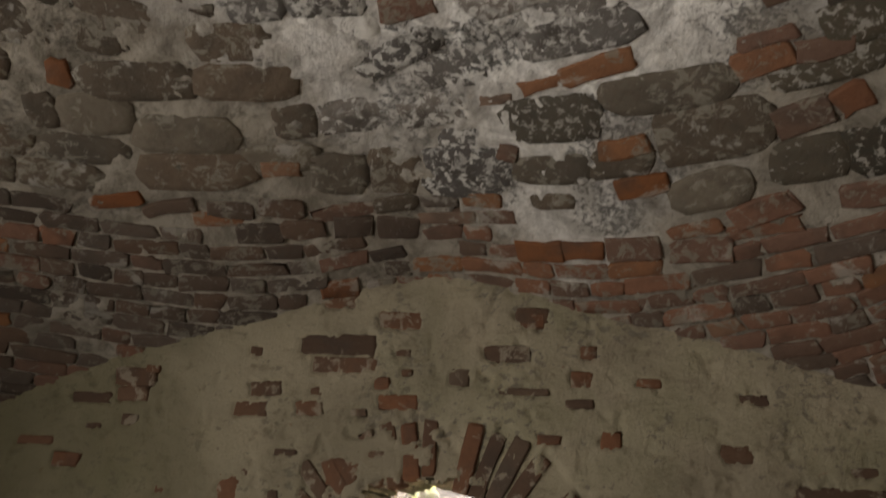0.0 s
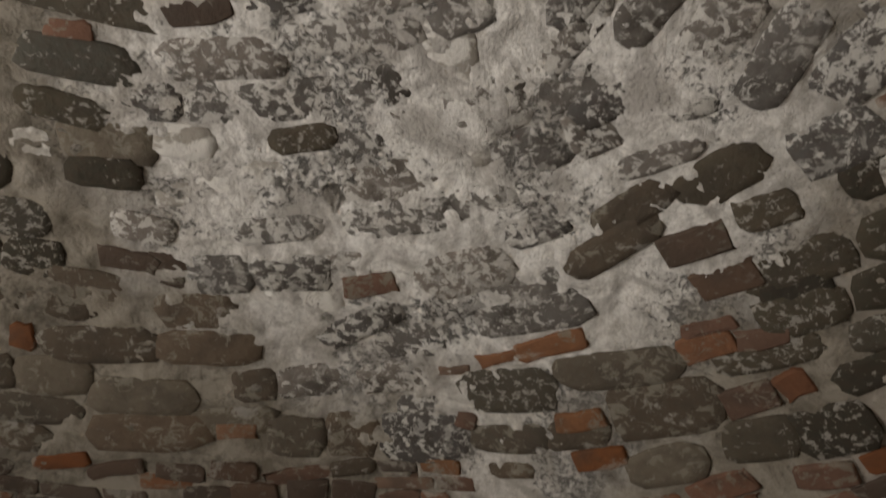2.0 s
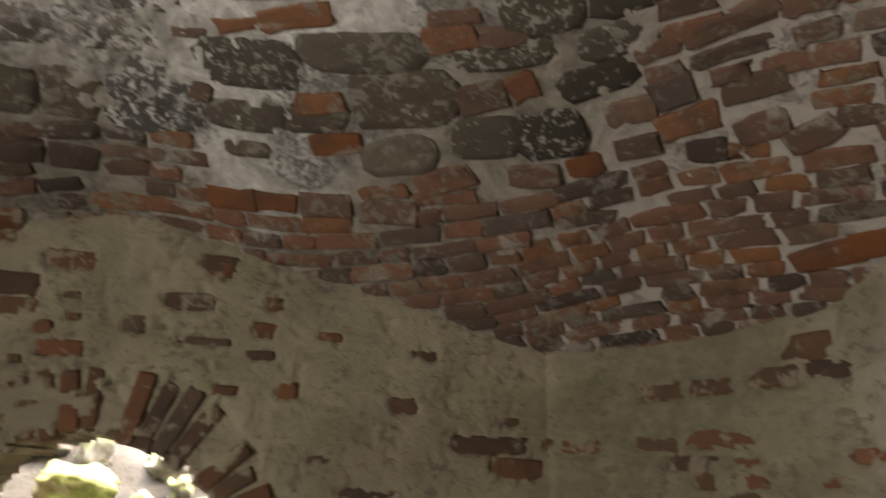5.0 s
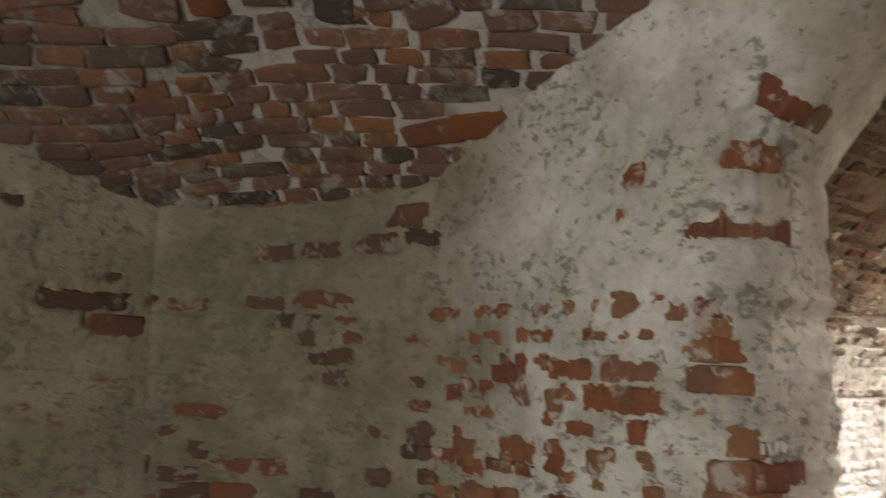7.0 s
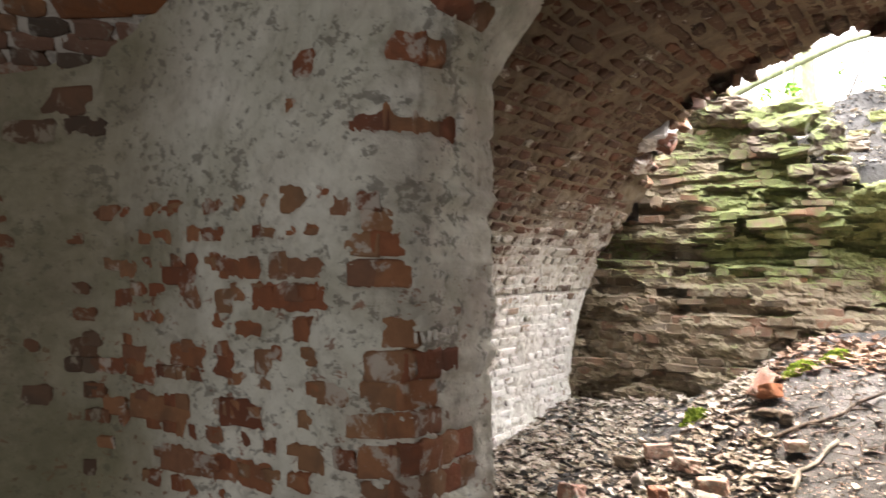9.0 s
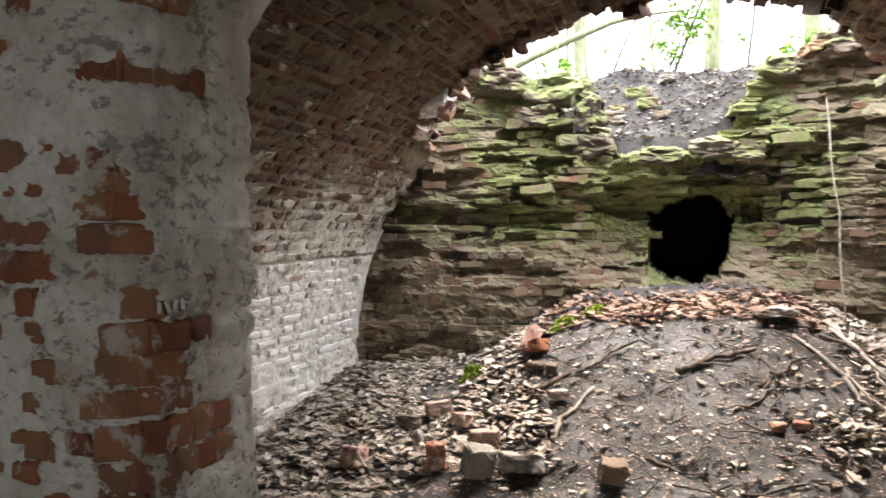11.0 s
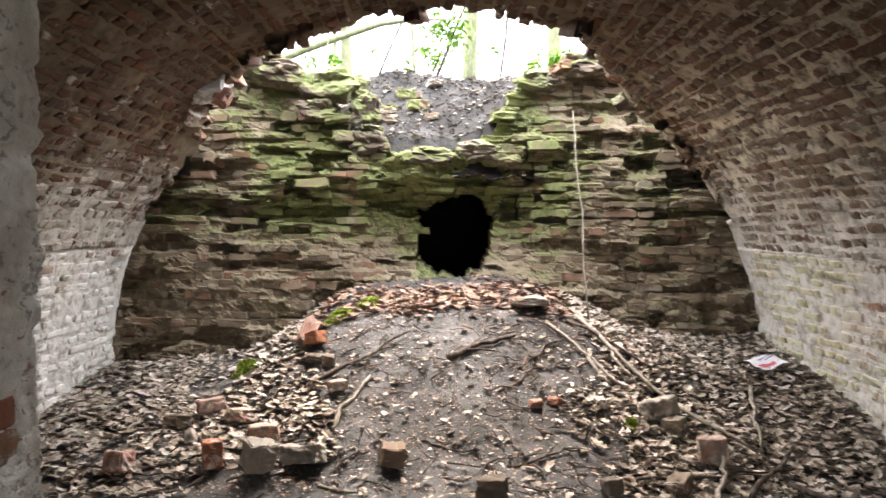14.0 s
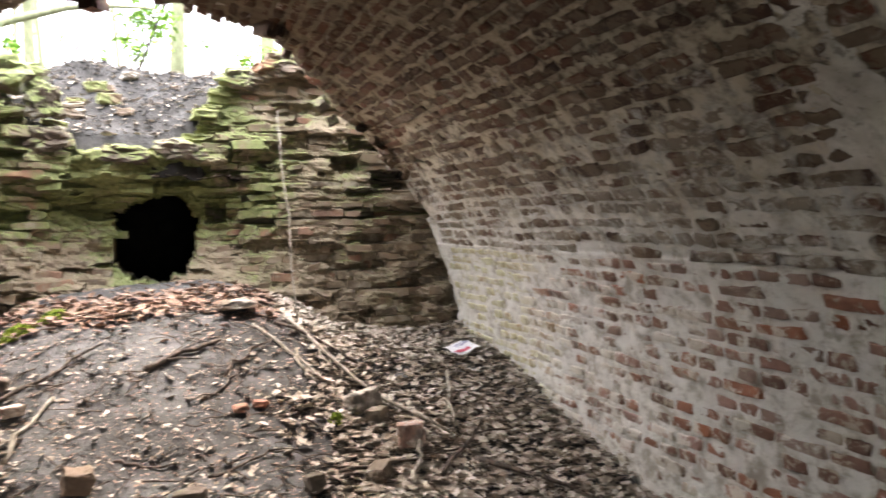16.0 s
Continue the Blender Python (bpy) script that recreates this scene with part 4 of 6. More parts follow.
# pieces of the vault that stand out: place in plan, length, height, turn
DARK_BRICKS = [(-1.41, 2.27, 0.18, 0.06, 5), (-1.21, 2.33, 0.16, 0.07, 19), (-1.03, 2.37, 0.16, 0.09, 17), (-1.13, 2.44, 0.16, 0.09, 14), (-1.15, 1.56, 0.16, 0.09, 23), (0.47, 1.5, 0.17, 0.1, -31), (0.56, 1.59, 0.17, 0.09, -34), (-0.97, 2.47, 0.15, 0.08, 13), (-0.79, 2.5, 0.15, 0.1, 11), (-0.63, 2.54, 0.15, 0.1, 12), (1.15, 1.93, 0.13, 0.08, -34), (1.33, 1.86, 0.1, 0.09, -37), (1.09, 2.23, 0.18, 0.06, -26), (1.16, 1.73, 0.11, 0.11, -52), (1.34, 1.62, 0.17, 0.08, -54), (-0.72, 0.86, 0.16, 0.07, -4)]
GREY_STONES = [(-0.6, 2.32, 0.17, 0.19, 6), (-0.79, 2.3, 0.19, 0.17, 12), (-1.3, 1.62, 0.25, 0.12, 25), (-1.32, 1.83, 0.33, 0.14, 14), (-1, 1.91, 0.3, 0.13, 13), (-1.25, 2.04, 0.32, 0.14, 16), (-1.5, 1.9, 0.22, 0.15, 15), (-1.27, 2.17, 0.37, 0.15, 13), (0.29, 1.95, 0.35, 0.13, -18), (0.44, 2.05, 0.31, 0.2, -22), (0.7, 2.08, 0.19, 0.15, -28), (0.45, 2.24, 0.24, 0.14, -28), (0.69, 1.8, 0.27, 0.1, -32), (0.88, 1.99, 0.21, 0.17, -36), (0.72, 1.58, 0.16, 0.1, -28), (-1.65, 1.84, 0.09, 0.13, 11), (0.31, 1.41, 0.21, 0.1, -38), (0.26, 1.54, 0.27, 0.1, -42)]
FLAKED_STONES = [(-0.36, 2.33, 0.32, 0.2, -4), (-0.49, 0.81, 0.27, 0.15, 1), (-0.23, 0.83, 0.25, 0.1, -11), (-0.37, 0.95, 0.31, 0.09, -1), (-0.7, 0.99, 0.28, 0.11, 5), (0.14, 0.96, 0.24, 0.08, -55), (0.31, 0.87, 0.2, 0.1, -59), (0.45, 0.91, 0.18, 0.12, -61), (0.22, 1.13, 0.15, 0.09, -30), (0.36, 1.26, 0.2, 0.07, -29), (-0.32, 1.49, 0.3, 0.11, -9), (-0.07, 1.42, 0.19, 0.1, -14), (-0.51, 1.88, 0.31, 0.1, -25), (-0.16, 1.67, 0.27, 0.15, -19), (0.04, 1.8, 0.32, 0.12, -19), (0.06, 1.51, 0.17, 0.09, -24), (-1.07, 1.46, 0.16, 0.1, 23), (-0.69, 1.51, 0.24, 0.09, -1)]
RED_BRICKS = [(-0.07, 1.97, 0.14, 0.05, -23), (0.09, 1.9, 0.2, 0.08, -23), (-0.22, 2.04, 0.11, 0.04, -14), (0.53, 1.82, 0.15, 0.09, -32), (0.67, 1.75, 0.14, 0.07, -26), (0.53, 1.75, 0.14, 0.05, -26), (0.66, 1.96, 0.15, 0.1, -34), (0.18, 2.15, 0.15, 0.08, -21), (-0.19, 2.23, 0.07, 0.07, 1), (0.23, 2.49, 0.17, 0.1, -16), (0.42, 2.38, 0.16, 0.06, -25), (0.44, 2.45, 0.19, 0.1, -15), (-0.45, 1.72, 0.16, 0.09, -8), (-0.99, 2.23, 0.14, 0.06, 11), (1.08, 1.83, 0.15, 0.1, -35), (1.24, 1.8, 0.17, 0.1, -43), (1.42, 1.71, 0.13, 0.09, -55), (1.53, 1.65, 0.14, 0.09, -66), (0.61, 2.27, 0.19, 0.09, -35), (0.88, 2.14, 0.15, 0.09, -26)]
DARK_STONES = [(-0.96, 0.79, 0.36, 0.12, 24), (-1.04, 0.95, 0.26, 0.11, 21), (-1.13, 1.07, 0.22, 0.09, 28), (-1.11, 1.27, 0.19, 0.1, 15), (-0.55, 1.23, 0.17, 0.08, -5), (0.04, 0.79, 0.11, 0.07, -36), (0.16, 0.85, 0.18, 0.09, -57), (0.58, 0.97, 0.23, 0.11, -73), (0.73, 0.96, 0.18, 0.13, -66), (0.5, 1.3, 0.23, 0.12, -44), (0.62, 1.37, 0.14, 0.1, -33), (0.81, 1.23, 0.11, 0.11, -49), (-0.04, 2.09, 0.29, 0.17, -12)]
ORANGE_BRICKS = [(0.76, 1.88, 0.09, 0.09, -47), (0.24, 2.27, 0.17, 0.08, -22), (-0.1, 2.58, 0.16, 0.09, -14), (0.05, 2.54, 0.16, 0.08, -13), (-1.54, 1.74, 0.07, 0.1, 26), (-1.57, 2.2, 0.17, 0.06, 10), (-0.89, 2.72, 0.15, 0.08, 8), (1.02, 2.05, 0.11, 0.09, -34), (1.77, 1.93, 0.18, 0.08, -58), (1.75, 1.95, 0.18, 0.09, -58), (1.84, 1.79, 0.17, 0.09, -60)]
LIMED_STONES = [(-0.87, 1.21, 0.15, 0.11, 17), (-0.74, 1.36, 0.27, 0.14, 5), (-0.95, 1.37, 0.12, 0.08, 8), (-0.14, 1.01, 0.2, 0.13, 87), (-0.15, 1.27, 0.17, 0.12, -2), (-0.67, 1.78, 0.23, 0.14, -1), (-1.27, 1.17, 0.11, 0.13, 21), (0.35, 1.03, 0.11, 0.07, -30), (0.19, 2.37, 0.25, 0.15, -22), (-0.05, 2.47, 0.19, 0.15, -15)]
VAULT_MARKS = [(slot, *m) for slot, group in ((0, DARK_BRICKS), (1, GREY_STONES), (3, FLAKED_STONES), (4, RED_BRICKS), (5, DARK_STONES), (6, ORANGE_BRICKS), (7, LIMED_STONES)) for m in group]
GAPS = [(-0.4, 2.49, 0.14, 0.022, 84), (-0.5, 1.42, 0.08, 0.045, 72)]  # an open joint and a lost stone
RING_X, RING_Y, RING_K = -0.6, -1.3, 0.894  # the courses bend round this place


def rings(x, y):
    """Which course a place lies on, and the way the course runs."""
    u, v = (x - RING_X) / RING_K, (y - RING_Y) * RING_K
    return math.hypot(u, v), math.atan2(-u / RING_K, v * RING_K)


def inside(x, y, m, grow_l=0.0, grow_h=0.0):
    a = radians(m[-1])
    u, v = (x - m[-5]) * math.cos(a) + (y - m[-4]) * math.sin(a), (y - m[-4]) * math.cos(a) - (x - m[-5]) * math.sin(a)
    return abs(u) < m[-3] / 2 + grow_l and abs(v) < m[-2] / 2 + grow_h


def stony(x, y):
    """Field stones round the crown, brick outside them and down the east."""
    q = rings(x, y)[0] + 0.08 * fbm(x * 2, y * 2, 77)
    return q < 3.33 + 0.12 * (x > 0.2) and x < 1.0 + 0.2 * fbm(y * 3, 6.0)


dome = Pile()


def vault_piece(x, y, l, h, turn, slot, stone, out=0.0):
    p, n = dome_point(x, y)
    m = axes(p + n * (out + rng.uniform(-0.005, 0.001)), (math.cos(turn), math.sin(turn), -(n.x * math.cos(turn) + n.y * math.sin(turn)) / n.z), n)
    if stone:
        dome.add([m @ v for v in stone_verts(l, h, 0.09)], STONE_FACES, slot)
    else:
        lay(dome, m, l, h * 0.95, 0.09, 0.010, slot, 0.005)


for slot, x, y, l, h, turn in VAULT_MARKS:
    slot = 5 if slot == 1 and x > 0.6 else slot
    slot = 3 if slot == 5 and x > 0 and y < 1.0 else slot
    if slot == 7 and y > 2.3:  # buried under spilt lime
        continue
    vault_piece(x, y, l * 1.1, h * 1.04, radians(turn), slot, slot in (1, 3, 5, 7), -0.002 if slot == 7 else 0.004)
q = 1.5
while q < 4.2:
    y0 = RING_Y + q / RING_K
    big = q < 3.33
    h0 = rng.uniform(0.11, 0.145) if big else rng.uniform(0.062, 0.070)
    slope = (y0 - 0.45) / math.sqrt(max(1.0, 12.96 - max(0.0, y0 - 0.45) ** 2))
    a = -1.1 + rng.uniform(0, 0.05)
    while a < 1.35:
        x, y = RING_X + q * RING_K * math.sin(a), RING_Y + q / RING_K * math.cos(a)
        stone = stony(x, y) and rng.random() < 0.9
        l = rng.uniform(0.14, 0.30) if stone else rng.choice((0.115, 0.12, 0.15, 0.2, 0.24))
        step = (l + rng.uniform(0.010, 0.020)) / q
        x, y = RING_X + q * RING_K * math.sin(a + step / 2), RING_Y + q / RING_K * math.cos(a + step / 2)
        turn = rings(x, y)[1]
        a += step
        if not (-0.2 < y < NORTH + 0.03 and WEST < x < EAST + 0.05) or rng.random() < 0.02:
            continue
        for half in ((0,) if stone or not big else (-0.5, 0.5)):
            h = h0 * rng.uniform(0.97, 1.08) if stone or not big else 0.064
            px, py = x - half * 0.075 * math.sin(turn), y + half * 0.075 * math.cos(turn)
            if any(inside(px + k * l * math.cos(turn), py + k * l * math.sin(turn), m, -0.01, 0.0) for k in (-0.3, 0.0, 0.3) for m in VAULT_MARKS):
                continue
            white = math.hypot(px + 0.3, (py - 1.4) * 0.85) < 0.75
            red = px > -0.5 + 0.4 * fbm(px, py, 5) and rng.random() < 0.85 or rng.random() < 0.15
            slot = (3 if white or px > 0 and py < 1.2 else 5 if px < -1.1 and py < 1.5 or px > 0.6 else 1) if stone else (4 if red else 0)
            vault_piece(px, py, l, h, turn + rng.uniform(-0.04, 0.04), slot, stone)
    q += (h0 + (0.014 if big else 0.012)) / math.sqrt(1 + slope * slope) * RING_K
dx = spaced((WEST - 0.1, 0.02), (-2.0, 0.011), (EAST, 0.05), (EAST + 0.1, 0))
dy = spaced((SOUTH - 0.1, 0.1), (0.2, 0.03), (0.7, 0.011), (NORTH + 0.1, 0))
P = np.zeros((len(dx), len(dy), 3))
for i, x in enumerate(dx):
    for j, y in enumerate(dy):
        p, n = dome_point(x, y)
        cover = float(np.interp(rings(x, y)[0], (2.0, 2.9, 3.3, 3.6), (0.22, 0.02, -0.22, -0.30))) - 0.12 * (x > 0.8) - 0.30 * min(1.0, max(0.0, math.hypot(x + 0.2, y - 1.35) - 0.75) / 0.3)
        smear = fbm(x * 4.5, y * 4.5, 60) + 0.8 * fbm(x * 19, y * 19, 61) + cover
        lift = -0.009 + 0.009 * max(0.0, min(1.0, 0.5 + smear * 1.6)) + 0.003 * fbm(x * 24, y * 24, 62) + 0.002 * fbm(x * 70, y * 70, 63)
        if -0.6 < x < -0.3 and any(inside(x + 0.006 * fbm(y * 20, 1.0), y, g) for g in GAPS):
            lift = -0.05
        P[i, j] = p + n * lift
v, f = sheet(P)
dome.add(v, f, 2)
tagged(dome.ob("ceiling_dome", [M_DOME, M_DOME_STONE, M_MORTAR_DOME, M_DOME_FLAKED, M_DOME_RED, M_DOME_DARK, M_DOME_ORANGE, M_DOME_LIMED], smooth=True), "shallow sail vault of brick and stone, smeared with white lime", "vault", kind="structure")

# ---- plain unseen walls that close the dark chamber, with an added opening in the west ----
def block(name, lo, hi, mat, label):
    bm = bmesh.new()
    c = [(a + b) / 2 for a, b in zip(lo, hi)]
    bmesh.ops.create_cube(bm, size=1.0, matrix=Matrix.Translation(c) @ Matrix.Diagonal((*[b - a for a, b in zip(lo, hi)], 1)))
    me = bpy.data.meshes.new(name)
    bm.to_mesh(me)
    bm.free()
    me.materials.append(mat)
    return tagged(new(name, me), label, "wall", kind="structure")


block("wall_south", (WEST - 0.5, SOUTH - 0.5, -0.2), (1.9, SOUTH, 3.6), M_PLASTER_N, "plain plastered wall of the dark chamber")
block("wall_west", (WEST - 0.5, 0.1, -0.2), (WEST, 3.2, 3.6), M_PLASTER_N, "plain plastered wall beside an added opening out of view")
block("wall_west", (WEST - 0.5, SOUTH, -0.2), (WEST, -1.1, 3.6), M_PLASTER_N, "plain plastered wall beside an added opening out of view")
block("wall_west", (WEST - 0.5, -1.1, 2.1), (WEST, 0.1, 3.6), M_PLASTER_N, "plain plastered wall over an added opening out of view")

# ---- ground outside ----
def ground_z(x, y):
    top = np.interp(x, (-3, 4.5, 6.4, 7.6), (3.6, 3.5, 3.2, 2.95))
    if x > END - 0.1:
        mid = 1 / (1 + (abs(y - 0.2) / 0.9) ** 4)
        top = (1 - mid) * 2.90 + mid * np.interp(x, (6.45, 6.62, 7.7, 9), (2.12, 2.2, 2.86, 2.95))
        top += 0.07 * fbm(x * 3.1, y * 3.1, 82) * np.interp(x, (6.4, 6.8, 9), (0.3, 1, 1))
        if x < 6.56 + 0.25 * min(1.0, max(0.0, (abs(y - 0.15) - 0.55) / 0.2)):
            return float(1.85 + 0.03 * fbm(y * 6, 3.0))
    # ground lowered out of view so that daylight reaches the added west opening
    if x < -3.3 and -5 < y < 1.5:
        top = np.interp(-x, (3.3, 6.0, 10.0), (-0.05, 0.0, 3.4))
    if -2.4 < x < 1.6 and 3.2 < y < 6.5:
        top = np.interp(y, (3.2, 3.5, 4.2, 6.5), (1.05, 1.3, 1.75, 3.5))
    return float(top + 0.06 * fbm(x * 1.3, y * 1.3, 80) + 0.02 * fbm(x * 8, y * 8, 81))


gx = spaced((-400, 80), (-40, 8), (-8, 0.4), (4.6, 0.05), (8.5, 0.5), (20, 5), (60, 60), (400, 0))
gy = spaced((-400, 80), (-40, 8), (-8, 0.4), (-2.4, 0.06), (2.4, 0.28), (3.24, 0.12), (6.6, 0.4), (8, 4), (40, 60), (400, 0))
P = np.array([[(x, y, ground_z(x, y)) for y in gy] for x in gx])
keep = np.array([[not (4.85 < (gx[i] + gx[i + 1]) / 2 < END + 0.05 and -2.0 < (gy[j] + gy[j + 1]) / 2 < 2.0)
                  and not (-3.3 < gx[i] < 2.2 and -2.9 < gy[j] < NORTH + 0.3 and P[i, j, 2] < 3.2) and not (-2.3 < gx[i] < 1.3 and 2.3 < gy[j] < 3.2) for j in range(len(gy) - 1)] for i in range(len(gx) - 1)])
v, f = sheet(P, keep)
tagged(mesh_ob("ground", v, f, M_SOIL, smooth=True), "bare forest soil above the cellar, strewn with leaves", "ground", kind="structure")

# ---- loose bricks and stones ----
def rough_lump(size, seed, cuts=2, amount=0.12, square=True):
    """A chipped brick (square) or a stone, about its middle."""
    bm = bmesh.new()
    if square:
        bmesh.ops.create_cube(bm, size=1.0)
        bmesh.ops.bevel(bm, geom=bm.edges[:], offset=0.07, segments=1, affect="EDGES")
        bmesh.ops.subdivide_edges(bm, edges=bm.edges[:], cuts=cuts + 1, use_grid_fill=True)
    else:
        bmesh.ops.create_icosphere(bm, subdivisions=4, radius=0.55)
    for v in bm.verts:
        k = fbm(v.co.x * 2.3 + seed, v.co.y * 2.3, v.co.z * 2.3, 4)
        k2 = fbm(v.co.x * 7 + seed, v.co.y * 7, v.co.z * 7, 3)
        if not square:
            v.co = Vector([math.copysign(min(abs(c), 0.42 + 0.05 * k), c) for c in v.co])
        layer = math.sin(math.floor(v.co.z * 7 + 1.5 * k) * 12.9 + seed) if not square else 0.0  # split in layers
        v.co *= 1 + amount * k + amount * 0.4 * k2 + 0.05 * layer + 0.05 * fbm(v.co.x * 19 + seed, v.co.y * 19, v.co.z * 19, 3)
        v.co = Vector((v.co.x * size[0], v.co.y * size[1], v.co.z * size[2]))
    return bm


def thing_mesh(name, bm, mat, m, label, category, group="", smooth=False):
    me = bpy.data.meshes.new(name)
    bm.to_mesh(me)
    bm.free()
    me.materials.append(mat)
    if smooth:
        me.polygons.foreach_set("use_smooth", [True] * len(me.polygons))
    ob = new(name, me)
    ob.matrix_world = m
    return tagged(ob, label, category, group)


def rest_on(bm, m, x, y, sink=0.012):
    """Lower a mesh with pose m until it sits in the floor at (x, y)."""
    low = min(((m @ v.co).z - floor_z((m @ v.co).x, (m @ v.co).y)) for v in bm.verts)
    return Matrix.Translation((0, 0, -low - sink)) @ m


M_ORANGE = brick_mat("orange_brick", ((0.0, (0.30, 0.125, 0.075)), (0.5, (0.34, 0.155, 0.10)), (1.0, (0.34, 0.18, 0.13))), (0.58, 0.5, 0.44), 0.25, soot=0.35, wash_scale=16)
M_PINK = brick_mat("pale_brick", ((0.0, (0.38, 0.22, 0.17)), (0.5, (0.42, 0.28, 0.22)), (1.0, (0.40, 0.31, 0.26))), (0.55, 0.49, 0.42), 0.3, soot=0.45, wash_scale=14, smear=(0.3, 0.26, 0.22))
M_GREYST = brick_mat("grey_stone", ((0.0, (0.24, 0.22, 0.19)), (0.5, (0.31, 0.28, 0.24)), (1.0, (0.40, 0.36, 0.31))), (0.48, 0.43, 0.37), 0.25, soot=0.5)
M_MOSSY = brick_mat("mossy_stone", tuple((p, tuple(v * 0.7 for v in c)) for p, c in STONE), (0.30, 0.275, 0.225), 0.2, moss_amount=0.66, soot=0.4)
M_SLOPE = brick_mat("slope_stone", ((0.0, (0.07, 0.072, 0.068)), (0.5, (0.11, 0.112, 0.108)), (1.0, (0.16, 0.16, 0.155))), (0.24, 0.245, 0.235), 0.3, moss_amount=0.5, soot=0.5, wash_scale=12)
LOOSE = [  # x, y, length, depth, height, turn, tilt, square, material, label
    (4.53, 1.23, 0.12, 0.10, 0.155, 20, 4, True, M_ORANGE, "bright orange broken brick standing upright on the soil"),
    (4.57, 1.75, 0.17, 0.12, 0.12, -25, 12, True, M_PINK, "pale pink broken brick lying among dead leaves"),
    (4.43, 0.95, 0.17, 0.14, 0.165, 40, -10, True, M_GREYST, "grey mortar-covered half brick standing on the soil"),
    (4.45, 0.72, 0.23, 0.15, 0.10, -15, 14, True, M_GREYST, "flat grey stone slab leaning on a brick"),
    (4.71, 1.0, 0.19, 0.12, 0.08, 10, 5, True, M_PINK, "pale flat brick piece among leaves"),
    (5.15, 1.43, 0.18, 0.12, 0.09, 30, 8, True, M_PINK, "dusty pink brick half covered by leaves"),
    (5.1, 1.6, 0.2, 0.12, 0.07, -10, 6, True, M_RUBBLE, "brown brick sunk among dead leaves"),
    (4.43, 0.25, 0.14, 0.12, 0.11, 15, -8, True, M_RUBBLE, "grey-brown half brick on bare earth"),
    (4.87, -1.27, 0.22, 0.13, 0.12, 25, 12, True, M_GREYST, "whitish mortar-covered brick tilted on the soil"),
    (4.48, -1.45, 0.16, 0.14, 0.15, -20, 8, True, M_PINK, "pale pink half brick beside a long pole"),
    (4.78, -1.33, 0.14, 0.12, 0.08, 50, 5, True, M_RUBBLE, "dark brick piece under a tilted brick"),
]
LOOSE += [
    (5.66, -0.6, 0.3, 0.22, 0.08, 8, 4, False, M_RUBBLE, "flat dark stone slab on top of the mound"),
    (4.81, 1.44, 0.08, 0.08, 0.12, 0, 15, False, M_GREYST, "small blue-grey stone standing in leaves"),
    (4.83, -0.55, 0.10, 0.08, 0.05, 30, 0, False, M_ORANGE, "small orange brick crumb on the mound"),
    (4.85, -0.66, 0.11, 0.08, 0.05, -40, 0, False, M_ORANGE, "small orange brick crumb on the mound"),
    (4.14, -0.26, 0.16, 0.12, 0.11, -10, 6, True, M_RUBBLE, "earthy half brick on the trodden floor"),
    (4.18, -0.85, 0.1, 0.09, 0.09, 20, 6, True, M_RUBBLE, "small broken brick among twigs"),
    (4.25, -1.2, 0.18, 0.12, 0.08, 60, 10, True, M_RUBBLE, "dark brick half hidden by twigs"),
    (5.26, 0.71, 0.11, 0.09, 0.09, 0, 0, False, M_RUBBLE, "dark rounded lump of stone on the mound"),
    (5.3, 0.82, 0.13, 0.1, 0.06, 0, 0, False, M_RUBBLE, "dark flat stone on the mound"),
    (5.0, 0.62, 0.12, 0.1, 0.06, 25, 5, True, M_PINK, "reddish brick crumb in the leaves"),
    (4.95, 1.2, 0.16, 0.11, 0.08, -35, 8, True, M_PINK, "pale brick piece lying in leaves"),
]
for k, (x, y, l, d, h, turn, tilt, square, mat, label) in enumerate(LOOSE):
    bm = rough_lump((l * 0.88, d * 0.9, h * 0.92), k * 3.1, amount=0.2, square=square)
    m = pose(x, y, 1, tilt, tilt * 0.6, turn + 90)
    thing_mesh("loose_brick" if square else "stone", bm, mat, rest_on(bm, m, x, y), label, "brick" if square else "stone", "rubble on the floor", not square)
# the two-tone brick that stands on the mound's shoulder
bm = rough_lump((0.12, 0.09, 0.17), 91, amount=0.16)
thing_mesh("loose_brick", bm, M_PINK, rest_on(bm, pose(5.53, 0.9, 1, 34, 22, 30), 5.53, 0.9), "broken brick with a pale face, leaning on the mound", "brick", "rubble on the floor")
bm = rough_lump((0.12, 0.10, 0.08), 95, amount=0.14)
thing_mesh("loose_brick", bm, M_LOOSE, rest_on(bm, pose(5.46, 0.84, 1, 10, 18, 60), 5.46, 0.84), "orange brick crumb beside a leaning brick", "brick", "rubble on the floor")

